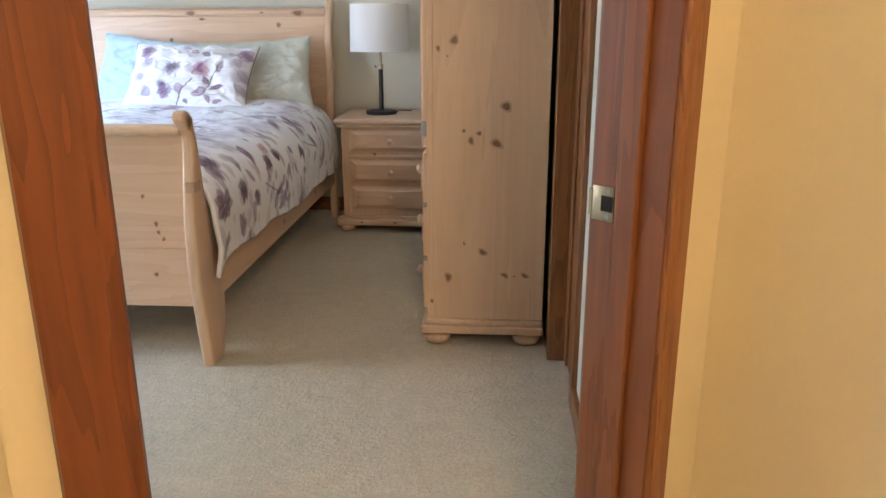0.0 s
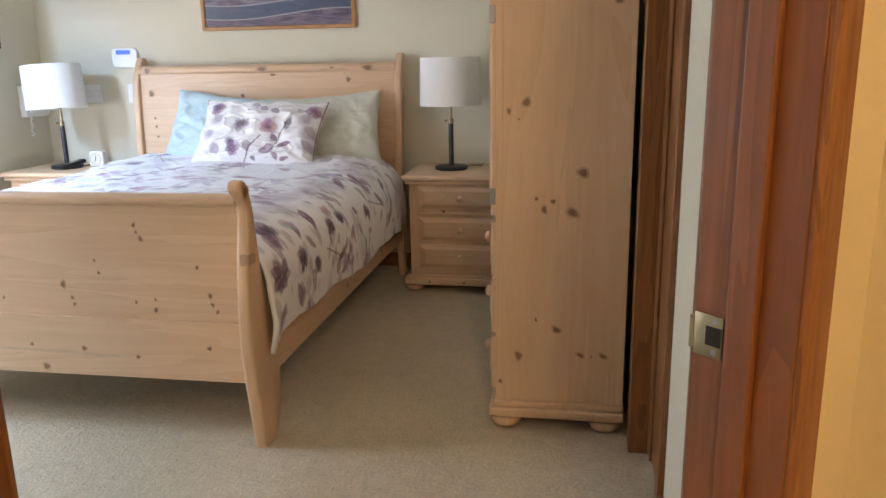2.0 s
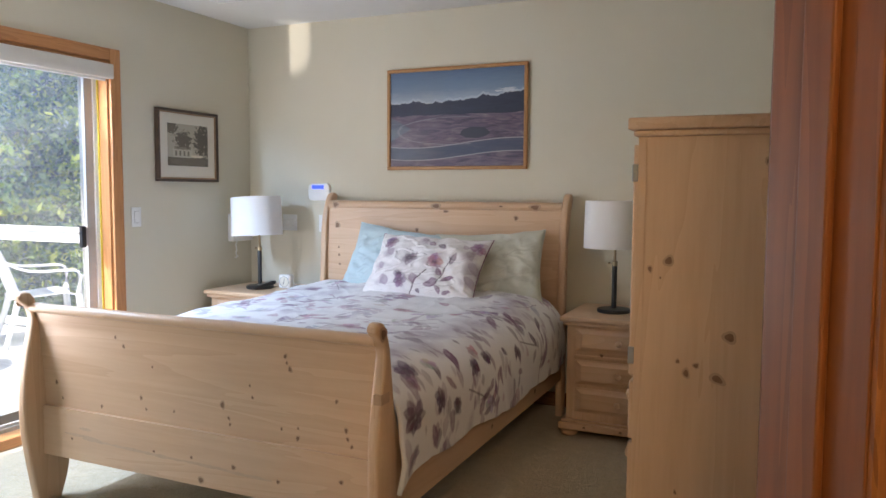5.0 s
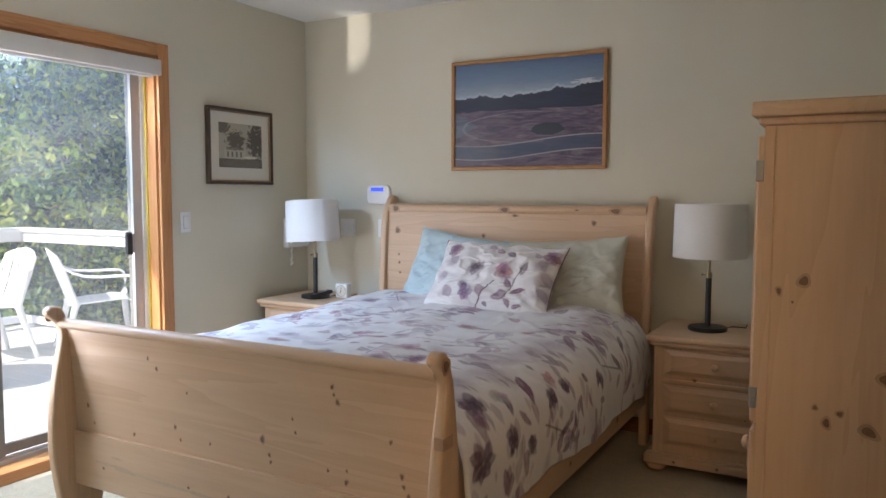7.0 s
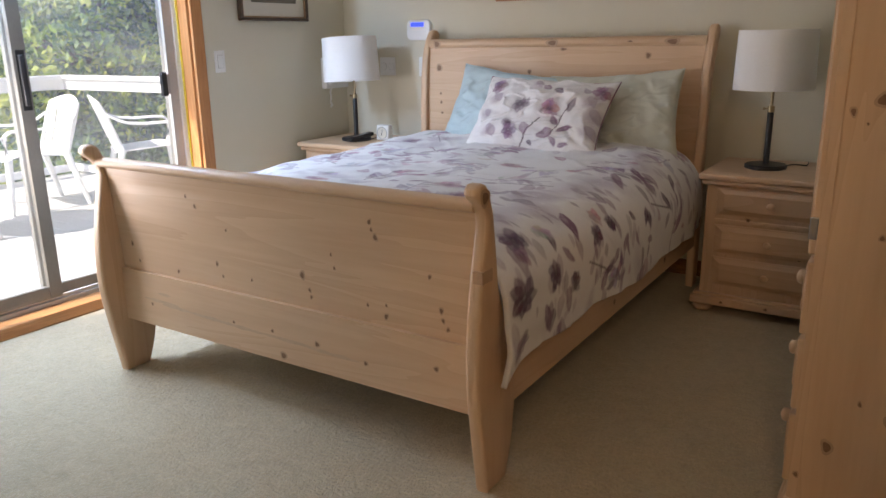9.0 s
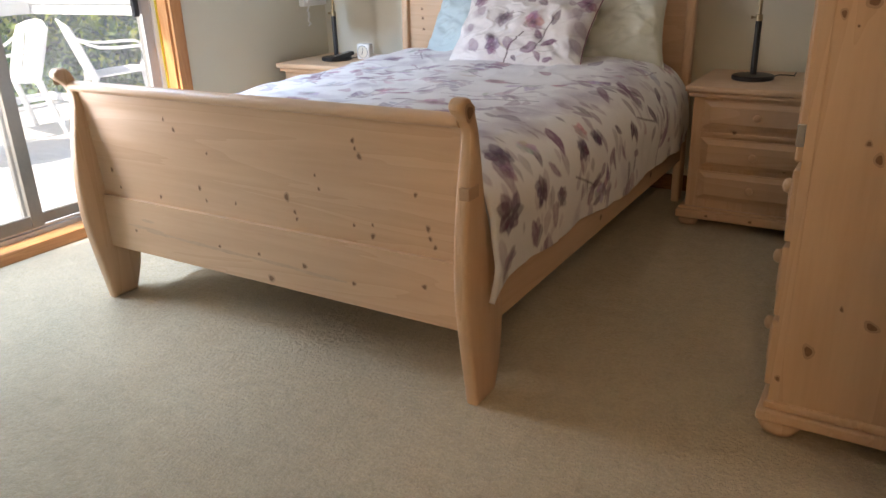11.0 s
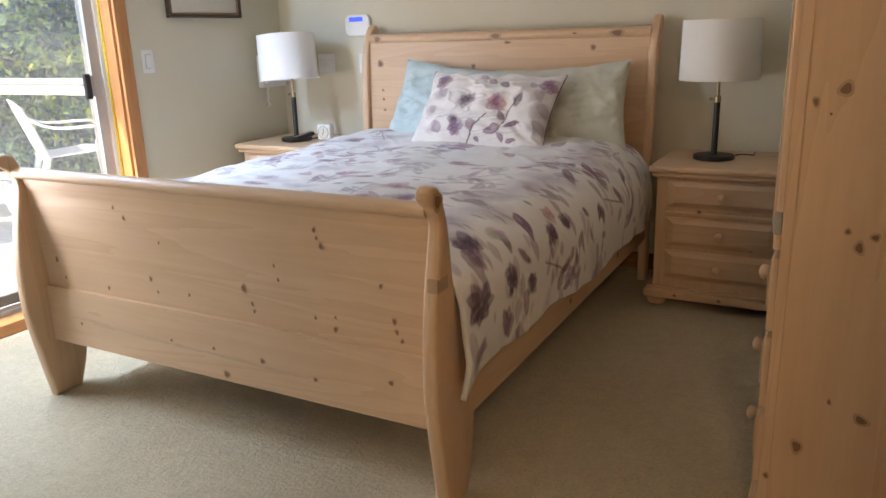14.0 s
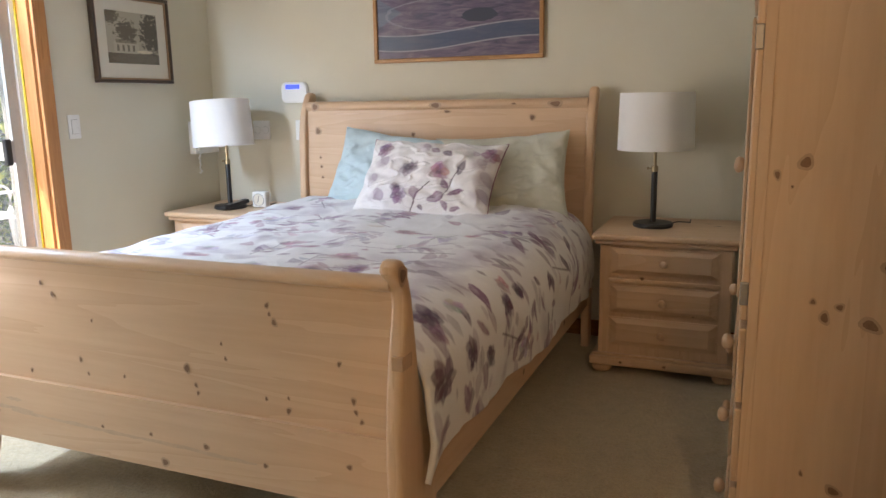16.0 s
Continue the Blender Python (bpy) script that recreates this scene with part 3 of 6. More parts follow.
def tube(points, r, steps=8, bm=None):
    bm = bm or bmesh.new()
    pts = [Vector(p) for p in points]
    rings = []
    for i, p in enumerate(pts):
        t = (pts[min(i + 1, len(pts) - 1)] - pts[max(i - 1, 0)]).normalized()
        q = t.to_track_quat("Z", "Y")
        rr = r[i] if isinstance(r, (list, tuple)) else r
        rings.append([bm.verts.new(p + q @ Vector((rr * math.cos(2 * math.pi * k / steps), rr * math.sin(2 * math.pi * k / steps), 0))) for k in range(steps)])
    for a, b in zip(rings, rings[1:]):
        for k in range(steps):
            bm.faces.new((a[k], a[(k + 1) % steps], b[(k + 1) % steps], b[k]))
    bm.faces.new(rings[0][::-1])
    bm.faces.new(rings[-1])
    return bm


def spline(points, n):
    """A smooth open curve through 2D points."""
    pts = [Vector(p) for p in points]
    out = []
    for i in range(len(pts) - 1):
        p0, p1, p2, p3 = pts[max(i - 1, 0)], pts[i], pts[i + 1], pts[min(i + 2, len(pts) - 1)]
        for k in range(n):
            t = k / n
            out.append(tuple(0.5 * ((2 * p1) + (p2 - p0) * t + (2 * p0 - 5 * p1 + 4 * p2 - p3) * t * t + (3 * p1 - p0 - 3 * p2 + p3) * t ** 3)))
    out.append(tuple(pts[-1]))
    return out


def knot_on(parent, at, normal, w, h, tilt=0.0):
    """A dark oval knot with its paler ring, set flush into a board."""
    q = Vector(normal).to_track_quat("Z", "Y")
    for name, s, lift, mt in (("knot_ring", 1.45, 0.0006, knot_ring), ("knot", 0.9, 0.0012, knot_dark)):
        bm = bmesh.new()
        vs = []
        for k in range(14):
            a = 2 * math.pi * k / 14
            wob = 1 + 0.12 * math.sin(3 * a + at[0] * 40)
            p = Vector((s * wob * w / 2 * math.cos(a), s * wob * h / 2 * math.sin(a), 0))
            p.rotate(Euler((0, 0, tilt)))
            vs.append(bm.verts.new(Vector(at) + q @ (p + Vector((0, 0, lift)))))
        bm.faces.new(vs)
        part(name, bm, mt, parent)


def P(a, b):
    """Plan point of the slanting door wall: a = x - y across the wall, b = x + y along it."""
    return ((a + b) / 2, (b - a) / 2)


def slab_between(a0, a1, b0, b1):
    return [P(a0, b0), P(a1, b0), P(a1, b1), P(a0, b1)]


CEIL = 2.44

# ---- the structure: floor, ceiling, walls ----
fixed("floor", box((-0.14, -6.5, -0.12), (6.0, 0.14, 0.0)), carpet, "beige cut-pile carpet over the whole floor")
fixed("ceiling", box((-0.14, -6.5, CEIL), (6.0, 0.14, CEIL + 0.2)), ceiling_paint, "white painted flat ceiling")
fixed("wall_north", box((0.0, 0.0, 0), (3.80, 0.14, CEIL)), wall_paint, "sage-cream painted wall behind the bed")
DOOR_N, DOOR_S, DOOR_TOP = -1.235, -3.06, 2.03
fixed("wall_west", box((-0.14, DOOR_N, 0), (0, 0.14, CEIL)), wall_paint, "sage-cream painted wall beside the sliding door")
fixed("wall_west_far", box((-0.14, -4.235, 0), (0, DOOR_S, CEIL)), wall_paint, "sage-cream painted wall past the sliding door")
fixed("wall_west_header", box((-0.14, DOOR_S, DOOR_TOP), (0, DOOR_N, CEIL)), wall_paint, "sage-cream wall over the sliding door")
fixed("wall_south", box((0, -4.235, 0), (2.94, -4.11, CEIL)), wall_paint, "sage-cream painted wall opposite the bed")
# walls on the wardrobe side, with a recessed closet door
fixed("wall_east", box((3.565, -2.145, 0), (3.80, 0, CEIL)), wall_paint, "sage-cream painted wall behind the wardrobe")
fixed("wall_east_near", prism([(3.605, -2.58), (3.605, -3.445), (3.72, -3.33), (3.80, -3.33), (3.80, -2.58)], 0, CEIL), wall_paint, "pale painted wall between closet and doorway")
fixed("wall_closet_back", box((3.66, -2.58, 0), (3.80, -2.145, CEIL)), wall_paint, "painted wall behind the closet door")
# slanting wall with the doorway: room paint and hall paint
A0, A1, AM = 7.05, 7.222, 7.13
SL, SR = -1.11, -0.056
for nm, a0, a1, mt, lb in (("wall_slant", A0, AM, wall_paint, "sage-cream side"), ("wall_slant_hall", AM, A1, hall_paint, "cream hallway side")):
    fixed(nm + "_right", prism([P(a0, SR + 0.026), P(a1, SR + 0.026), P(a1, 0.165), P(a0, 0.16)], 0, CEIL), mt, lb + " of the slanting wall by the strike jamb")
    fixed(nm + "_left", prism([P(a0, SL - 0.026), P(a1, SL - 0.026), P(a1, -1.262), P(a0, -1.175)], 0, CEIL), mt, lb + " of the slanting wall by the hinge jamb")
    fixed(nm + "_header", prism(slab_between(a0, a1, SL - 0.026, SR + 0.026), 2.06, CEIL), mt, lb + " of the wall over the doorway")
# hallway walls
fixed("wall_hall_left", box((0.6, -4.36, 0), (2.993, -4.236, CEIL)), hall_paint, "cream painted hallway wall")
fixed("wall_hall_right", prism([P(7.222, 0.165), P(7.05, 0.165), P(7.05, 0.33), P(10.4, 0.33), P(10.4, 0.165)], 0, CEIL), hall_paint, "cream painted hallway wall by the doorway")
fixed("wall_hall_end", box((0.6, -6.4, 0), (5.6, -6.28, CEIL)), hall_paint, "cream painted wall at the hallway's end")
fixed("wall_hall_west", box((0.6, -6.28, 0), (0.72, -4.36, CEIL)), hall_paint, "cream painted hallway end wall")
fixed("wall_hall_east", box((5.2, -6.28, 0), (5.32, -4.8, CEIL)), hall_paint, "cream painted hallway end wall")
nail = thing("nail_mark", None, "tiny filled nail mark on the hallway wall", "mark")
part("filler", lathe([(0.004, 0.0), (0.004, 0.002), (0.001, 0.003)], (0, 0, 0), 10), frame_brown, nail)
nail.matrix_world = look((3.786, -3.607, 1.218), (4.3, -3.09, 1.218))

# ---- doorway: jambs, stops, casings, strike plate ----
doorway = thing("door_frame", (*P(7.13, -0.58), 0), "varnished reddish fir door frame, doorway standing open", "door frame", "", "structure")
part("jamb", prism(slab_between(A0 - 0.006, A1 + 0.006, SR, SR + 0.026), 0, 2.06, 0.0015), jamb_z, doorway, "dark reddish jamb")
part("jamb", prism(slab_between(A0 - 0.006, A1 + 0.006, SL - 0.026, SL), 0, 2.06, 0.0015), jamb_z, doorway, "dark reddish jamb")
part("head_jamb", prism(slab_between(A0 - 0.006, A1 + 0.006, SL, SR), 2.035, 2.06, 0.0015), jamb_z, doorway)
part("door_stop", prism(slab_between(7.112, 7.165, SR - 0.016, SR), 0, 2.035, 0.003), jamb_z, doorway)
part("door_stop", prism(slab_between(7.112, 7.165, SL, SL + 0.016), 0, 2.035, 0.003), jamb_z, doorway)


def casing(b_in, b_out, a_wall, a_face, a_mid):
    """A moulded casing board: thick outer edge, thinner rounded inner edge."""
    w = b_out - b_in
    poly = [P(a_wall, b_in), P(a_mid, b_in), P(a_mid + (a_face - a_mid) * 0.7, b_in + w * 0.06), P(a_mid + (a_face - a_mid) * 0.75, b_in + w * 0.2),
            P(a_face, b_in + w * 0.27), P(a_face, b_out - w * 0.06), P(a_face - (a_face - a_wall) * 0.2, b_out), P(a_wall, b_out)]
    bm = prism(poly, 0, 2.115)
    return bm


part("casing", casing(SL + 0.003, SL - 0.087, A1 + 0.0065, A1 + 0.026, A1 + 0.016), dim_fir_z, doorway, "fir casing with its dimmer light put into a darker red tone")
part("casing", casing(SR + 0.004, SR + 0.068, A1 + 0.0065, A1 + 0.022, A1 + 0.014), fir_z, doorway)
part("casing", casing(SR + 0.008, SR + 0.092, A0, A0 - 0.024, A0 - 0.013), fir_z, doorway)
part("casing", casing(SL - 0.008, SL - 0.06, A0, A0 - 0.024, A0 - 0.013), fir_z, doorway)
part("head_casing", prism(slab_between(A1, A1 + 0.024, SL - 0.008, SR + 0.008), 2.045, 2.115, 0.002), fir_x, doorway)
strike = part("strike_plate", prism(slab_between(7.046, 7.103, SR - 0.0035, SR - 0.0003), 0.862, 0.916, 0.001), brass, doorway, "brass strike plate", 40)
# near-black plate on the brass, coloured as the shade inside the latch hole
part("latch_hole", prism(slab_between(7.070, 7.100, SR - 0.0045, SR - 0.0036), 0.878, 0.902, 0.0), hole_black, strike)
part("lip", prism(slab_between(7.036, 7.0455, SR - 0.0035, SR + 0.003), 0.868, 0.910, 0.001), brass, strike)
for zz in (0.870, 0.909):
    part("screw", prism(slab_between(7.082, 7.092, SR - 0.0044, SR - 0.0034), zz - 0.0035, zz + 0.0035, 0.0005), steel, strike)

# ---- closet door and casings on the wardrobe side ----
closet = thing("door_closet", (3.61, -2.4, 0), "closed varnished fir closet door in its casing", "door", "", "structure")
part("reveal", box((3.540, -2.210, 0), (3.606, -2.146, 2.10), 0.003), fir_z, closet)
leaf_bm = box((3.606, -2.515, 0.012), (3.645, -2.212, 2.04), 0.003)
part("door_leaf", leaf_bm, fir_z, closet)
part("stile", box((3.598, -2.512, 0.014), (3.6058, -2.44, 2.03), 0.003), fir_z, closet)
part("stile", box((3.598, -2.285, 0.014), (3.6058, -2.214, 2.03), 0.003), fir_z, closet)
part("casing", box((3.588, -2.585, 0), (3.606, -2.517, 2.10), 0.004), fir_z, closet)
part("head_casing", box((3.588, -2.585, 2.042), (3.606, -2.212, 2.10), 0.003), fir_y, closet)
fixed("baseboard_east", box((3.589, -3.42, 0), (3.6045, -2.586, 0.085), 0.004), fir_y, "varnished fir baseboard by the closet")
fixed("baseboard_wardrobe", box((3.549, -2.144, 0), (3.5645, -0.014, 0.085), 0.004), fir_y, "varnished fir baseboard behind the wardrobe")
fixed("baseboard_north", box((0.017, -0.0145, 0), (3.548, -0.0005, 0.085), 0.004), fir_x, "varnished fir baseboard behind the bed")
fixed("baseboard_west", box((0.0005, -1.160, 0), (0.0145, -0.016, 0.085), 0.004), fir_y, "varnished fir baseboard below the framed print")
fixed("baseboard_south", box((0.016, -4.1095, 0), (2.90, -4.0955, 0.085), 0.004), fir_x, "varnished fir baseboard opposite the bed")

# ---- sliding glass door ----
slider = thing("sliding_door", (-0.07, -2.15, 0), "sliding glass patio door in oiled cedar casing", "door", "", "structure")
X0 = -0.135
part("jamb", box((X0, DOOR_N - 0.018, 0.055), (0.0, DOOR_N, DOOR_TOP), 0.002), cedar_z, slider, "oiled cedar jamb lining")
part("jamb", box((X0, DOOR_S, 0.055), (0.0, DOOR_S + 0.018, DOOR_TOP), 0.002), cedar_z, slider)
part("head", box((X0, DOOR_S + 0.018, DOOR_TOP - 0.018), (0.0, DOOR_N - 0.018, DOOR_TOP), 0.002), cedar_y, slider)
part("sill", box((-0.085, DOOR_S, 0.0), (0.022, DOOR_N, 0.055), 0.004), cedar_y, slider, "worn cedar sill board")
part("casing", box((0.0005, DOOR_N - 0.004, 0), (0.019, DOOR_N + 0.068, 2.093), 0.004), cedar_z, slider)
part("casing", box((0.0005, DOOR_S - 0.066, 0), (0.019, DOOR_S + 0.004, 2.093), 0.004), cedar_z, slider)
part("head_casing", box((0.001, DOOR_S + 0.005, 2.024), (0.018, DOOR_N - 0.005, 2.092), 0.004), cedar_y, slider)
part("frame_post", box((X0, DOOR_N - 0.052, 0.055), (-0.078, DOOR_N - 0.019, DOOR_TOP - 0.02), 0.003), white_vinyl, slider)
part("track", box((X0, DOOR_S + 0.02, 0.045), (-0.0855, DOOR_N - 0.053, 0.075), 0.002), grey_vinyl, slider)
part("track_rail", box((-0.104, DOOR_S + 0.02, 0.0755), (-0.098, DOOR_N - 0.053, 0.09), 0.001), grey_vinyl, slider)


def sash(y0, y1, x, st, bottom):
    """One glazed leaf: two stiles, two rails and the pane."""
    leaf = part("sash", box((x - 0.014, y0, 0.092), (x + 0.014, y0 + st, 1.99), 0.003), shade_vinyl, slider)
    part("stile", box((x - 0.014, y1 - st, 0.092), (x + 0.014, y1, 1.99), 0.003), shade_vinyl, leaf)
    part("bottom_rail", box((x - 0.013, y0 + st, 0.092), (x + 0.013, y1 - st, 0.092 + bottom), 0.003), shade_vinyl, leaf)
    part("top_rail", box((x - 0.013, y0 + st, 1.93), (x + 0.013, y1 - st, 1.99), 0.003), shade_vinyl, leaf)
    pane = part("pane", box((x - 0.003, y0 + st, 0.092 + bottom), (x + 0.003, y1 - st, 1.93)), clear_glass, leaf)
    pane.visible_shadow = False
    return leaf


sash(-2.150, -1.288, -0.118, 0.05, 0.05)
sash(-3.04, -2.075, -0.088, 0.062, 0.06)
part("handle", box((-0.073, -2.118, 0.98), (-0.055, -2.092, 1.20), 0.006), black_metal, slider, "black pull handle", 50)
part("handle_back", box((-0.0735, -2.125, 0.96), (-0.070, -2.085, 1.22), 0.002), black_metal, slider)
part("screen_latch", box((-0.0735, -1.405, 0.975), (-0.050, -1.372, 1.095), 0.005), black_metal, slider, "dark bronze door latch", 50)
part("latch_plate", box((-0.0740, -1.371, 0.985), (-0.066, -1.346, 1.085), 0.002), steel, slider)
part("screen_stile", box((-0.096, -1.345, 0.092), (-0.0745, -1.290, 1.985), 0.003), grey_vinyl, slider)
part("seal", box((-0.077, -1.285, 0.06), (-0.071, -1.2545, 1.99), 0.001), white_vinyl, slider)


part("weatherstrip", box((-0.0705, -1.262, 0.06), (-0.0625, -1.2535, 1.99), 0.001), yellow_strip, slider, "yellow weatherstrip")

blind = thing("roller_blind", (0.0, -2.1, 1.92), "ivory fabric roller blind rolled up in its cassette", "blind")
part("cassette", box((-0.012, DOOR_S + 0.03, 1.922), (0.030, DOOR_N + 0.012, 2.005), 0.006), blind_cloth, blind, "", 40)
part("bottom_bar", box((-0.004, DOOR_S + 0.05, 1.908), (0.010, DOOR_N - 0.03, 1.9215), 0.003), white_plastic, blind)

# ---- pictures and small wall fittings ----
def uv_plane(bm, pts):
    lay = bm.loops.layers.uv.new("UVMap")
    f = bm.faces.new([bm.verts.new(p) for p in pts])
    for lp, uvc in zip(f.loops, ((0, 0), (1, 0), (1, 1), (0, 1))):
        lp[lay].uv = uvc
    return bm


big = thing("framed_print", (1.605, -0.012, 1.437), "large aerial river landscape print in a thin oak frame", "picture")
x0, x1, z0, z1 = 1.130, 2.085, 1.437, 2.080
fw = 0.022
part("frame_rail", box((x0, -0.026, z0), (x1, -0.003, z0 + fw), 0.004), oak_frame_x, big)
part("frame_rail", box((x0, -0.026, z1 - fw), (x1, -0.003, z1), 0.004), oak_frame_x, big)
part("frame_stile", box((x0, -0.0255, z0 + fw), (x0 + fw, -0.003, z1 - fw), 0.004), oak_frame_z, big)
part("frame_stile", box((x1 - fw, -0.0255, z0 + fw), (x1, -0.003, z1 - fw), 0.004), oak_frame_z, big)
part("print", uv_plane(bmesh.new(), [(x0 + fw, -0.014, z0 + fw), (x1 - fw, -0.014, z0 + fw), (x1 - fw, -0.014, z1 - fw), (x0 + fw, -0.014, z1 - fw)]), print_land, big, "glossy purple and blue landscape photograph")

sm = thing("framed_photograph", (0.012, -0.635, 1.352), "sepia garden photograph in cream mat and dark frame", "picture")
y0, y1, z0, z1 = -0.907, -0.367, 1.352, 1.803
fw = 0.017
part("frame_rail", box((0.002, y0, z0), (0.034, y1, z0 + fw), 0.004), frame_dark, sm)
part("frame_rail", box((0.002, y0, z1 - fw), (0.034, y1, z1), 0.004), frame_dark, sm)
part("frame_stile", box((0.002, y0, z0 + fw), (0.0335, y0 + fw, z1 - fw), 0.004), frame_dark, sm)
part("frame_stile", box((0.002, y1 - fw, z0 + fw), (0.0335, y1, z1 - fw), 0.004), frame_dark, sm)
part("frame_back", box((0.001, y0 + 0.003, z0 + 0.003), (0.012, y1 - 0.003, z1 - 0.003)), frame_brown, sm)
part("mat", box((0.0125, y0 + fw, z0 + fw), (0.016, y1 - fw, z1 - fw)), paper_mat, sm, "cream mat board")
part("print", uv_plane(bmesh.new(), [(0.0175, -0.815, 1.452), (0.0175, -0.455, 1.452), (0.0175, -0.455, 1.715), (0.0175, -0.815, 1.715)]), print_sepia, sm, "sepia photograph of trees and a house")
for ya, yb, za, zb in ((y0 + fw, y0 + fw + 0.009, z0 + fw, z1 - fw), (y1 - fw - 0.009, y1 - fw, z0 + fw, z1 - fw), (y0 + fw + 0.009, y1 - fw - 0.009, z0 + fw, z0 + fw + 0.009), (y0 + fw + 0.009, y1 - fw - 0.009, z1 - fw - 0.009, z1 - fw)):
    part("filet", box((0.0165, ya, za), (0.026, yb, zb), 0.002), frame_brown, sm)


def rounded_plate(x0, x1, z0, z1, ya, yb, r, bevel):
    """A plate facing -y with rounded corners."""
    ring = []
    for cx, cz, a0 in ((x1 - r, z1 - r, 0), (x0 + r, z1 - r, 90), (x0 + r, z0 + r, 180), (x1 - r, z0 + r, 270)):
        ring += [(cx + r * math.cos(radians(a0 + 15 * k)), cz + r * math.sin(radians(a0 + 15 * k))) for k in range(7)]
    bm = bmesh.new()
    f = bm.faces.new([bm.verts.new((x, yb, z)) for x, z in ring])
    ex = bmesh.ops.extrude_face_region(bm, geom=[f])
    front = [v for v in ex["geom"] if isinstance(v, bmesh.types.BMVert)]
    bmesh.ops.translate(bm, verts=front, vec=(0, ya - yb, 0))
    bmesh.ops.recalc_face_normals(bm, faces=bm.faces)
    rim = [e for e in bm.edges if abs(e.verts[0].co.y - ya) < 1e-6 and abs(e.verts[1].co.y - ya) < 1e-6]
    bmesh.ops.bevel(bm, geom=rim, offset=bevel, segments=3, profile=0.5, affect="EDGES")
    return bm


def rocker_switch(name, c, axis, label):
    """A wall plate with one flat rocker; axis is the way it faces."""
    sw = thing(name, c, label, "light switch")
    cx, cy, cz = c
    w, h = 0.036, 0.058
    if axis == "x":
        part("plate", box((cx, cy - w, cz - h), (cx + 0.006, cy + w, cz + h), 0.003), white_plastic, sw, "", 40)
        part("rocker_gap", box((cx + 0.0058, cy - 0.0185, cz - 0.0355), (cx + 0.0066, cy + 0.0185, cz + 0.0355)), grey_vinyl, sw)
        part("rocker", box((cx + 0.0068, cy - 0.016, cz - 0.033), (cx + 0.010, cy + 0.016, cz + 0.033), 0.0015), white_plastic, sw)
    elif axis == "-x":
        part("plate", box((cx - 0.006, cy - w, cz - h), (cx, cy + w, cz + h), 0.003), white_plastic, sw, "", 40)
        part("rocker", box((cx - 0.012, cy - 0.008, cz - 0.02), (cx - 0.0062, cy + 0.008, cz + 0.02), 0.0015), white_plastic, sw)
    else:
        part("plate", box((cx - w, cy - 0.006, cz - h), (cx + w, cy, cz + h), 0.003), white_plastic, sw, "", 40)
        part("rocker", box((cx - 0.016, cy - 0.010, cz - 0.033), (cx + 0.016, cy - 0.0062, cz + 0.033), 0.0015), white_plastic, sw)
    return sw


rocker_switch("light_switch", (0.0008, -1.063, 1.138), "x", "white rocker light switch beside the sliding door")
rocker_switch("light_switch", (3.6042, -2.95, 1.10), "-x", "white light switch on the wall by the closet")
rocker_switch("light_switch", (0.622, -0.0008, 1.075), "y", "white wall plate half behind the headboard")

outlet = thing("wall_plate", (0.345, -0.0008, 1.076), "white double wall plate with round sockets", "wall plate")
part("plate", box((0.285, -0.0065, 1.020), (0.405, -0.0008, 1.132), 0.003), white_plastic, outlet, "", 40)
for xx in (0.316, 0.374):
    sock = part("socket", lathe([(0.021, 0.0068), (0.021, 0.0085), (0.016, 0.0095)], (xx, 0, 1.076), 18, "y"), white_plastic, outlet)
    part("socket_rim", lathe([(0.0225, 0.0066), (0.0225, 0.0072), (0.0212, 0.0072), (0.0212, 0.0066)], (xx, 0, 1.076), 18, "y", False), grey_vinyl, sock)

keypad = thing("alarm_keypad", (0.598, -0.0008, 1.235), "white alarm keypad with a lit blue display", "keypad")
part("housing", rounded_plate(0.513, 0.684, 1.232, 1.352, -0.026, -0.001, 0.034, 0.006), white_plastic, keypad, "", 40)
part("display", box((0.545, -0.0275, 1.312), (0.640, -0.0262, 1.337), 0.0005), display_blue, keypad, "blue lit display")
part("shadow_gap", box((0.532, -0.0270, 1.302), (0.665, -0.0262, 1.304)), white_vinyl, keypad)

intercom = thing("wall_intercom", (0.001, -0.135, 0.94), "white wall intercom box with a hanging cord", "intercom")
part("housing", box((0.001, -0.250, 0.945), (0.046, -0.035, 1.136), 0.006), white_plastic, intercom, "", 40)
part("cradle", box((0.0462, -0.235, 0.965), (0.062, -0.185, 1.116), 0.008, 3), white_plastic, intercom, "", 40)
loop = bmesh.new()
for k in range(9):
    tube([(0.035 + 0.008 * math.sin(k * 1.9), -0.205 + 0.010 * math.cos(k * 2.3), 0.945 - 0.013 * k), (0.035 + 0.008 * math.sin(k * 1.9 + 1.9), -0.205 + 0.010 * math.cos(k * 2.3 + 2.3), 0.945 - 0.013 * (k + 1))], 0.0055, 7, loop)
part("cord", loop, white_plastic, intercom, "looped white cord", 60)

vent = thing("ceiling_vent", (0.40, -0.80, CEIL - 0.001), "white ceiling air register", "vent")
part("frame", box((0.325, -0.95, CEIL - 0.008), (0.495, -0.675, CEIL - 0.0005), 0.002), white_plastic, vent)
for k in range(6):
    part("slat", box((0.340, -0.93 + 0.042 * k, CEIL - 0.014), (0.480, -0.905 + 0.042 * k, CEIL - 0.0085), 0.001), white_plastic, vent)

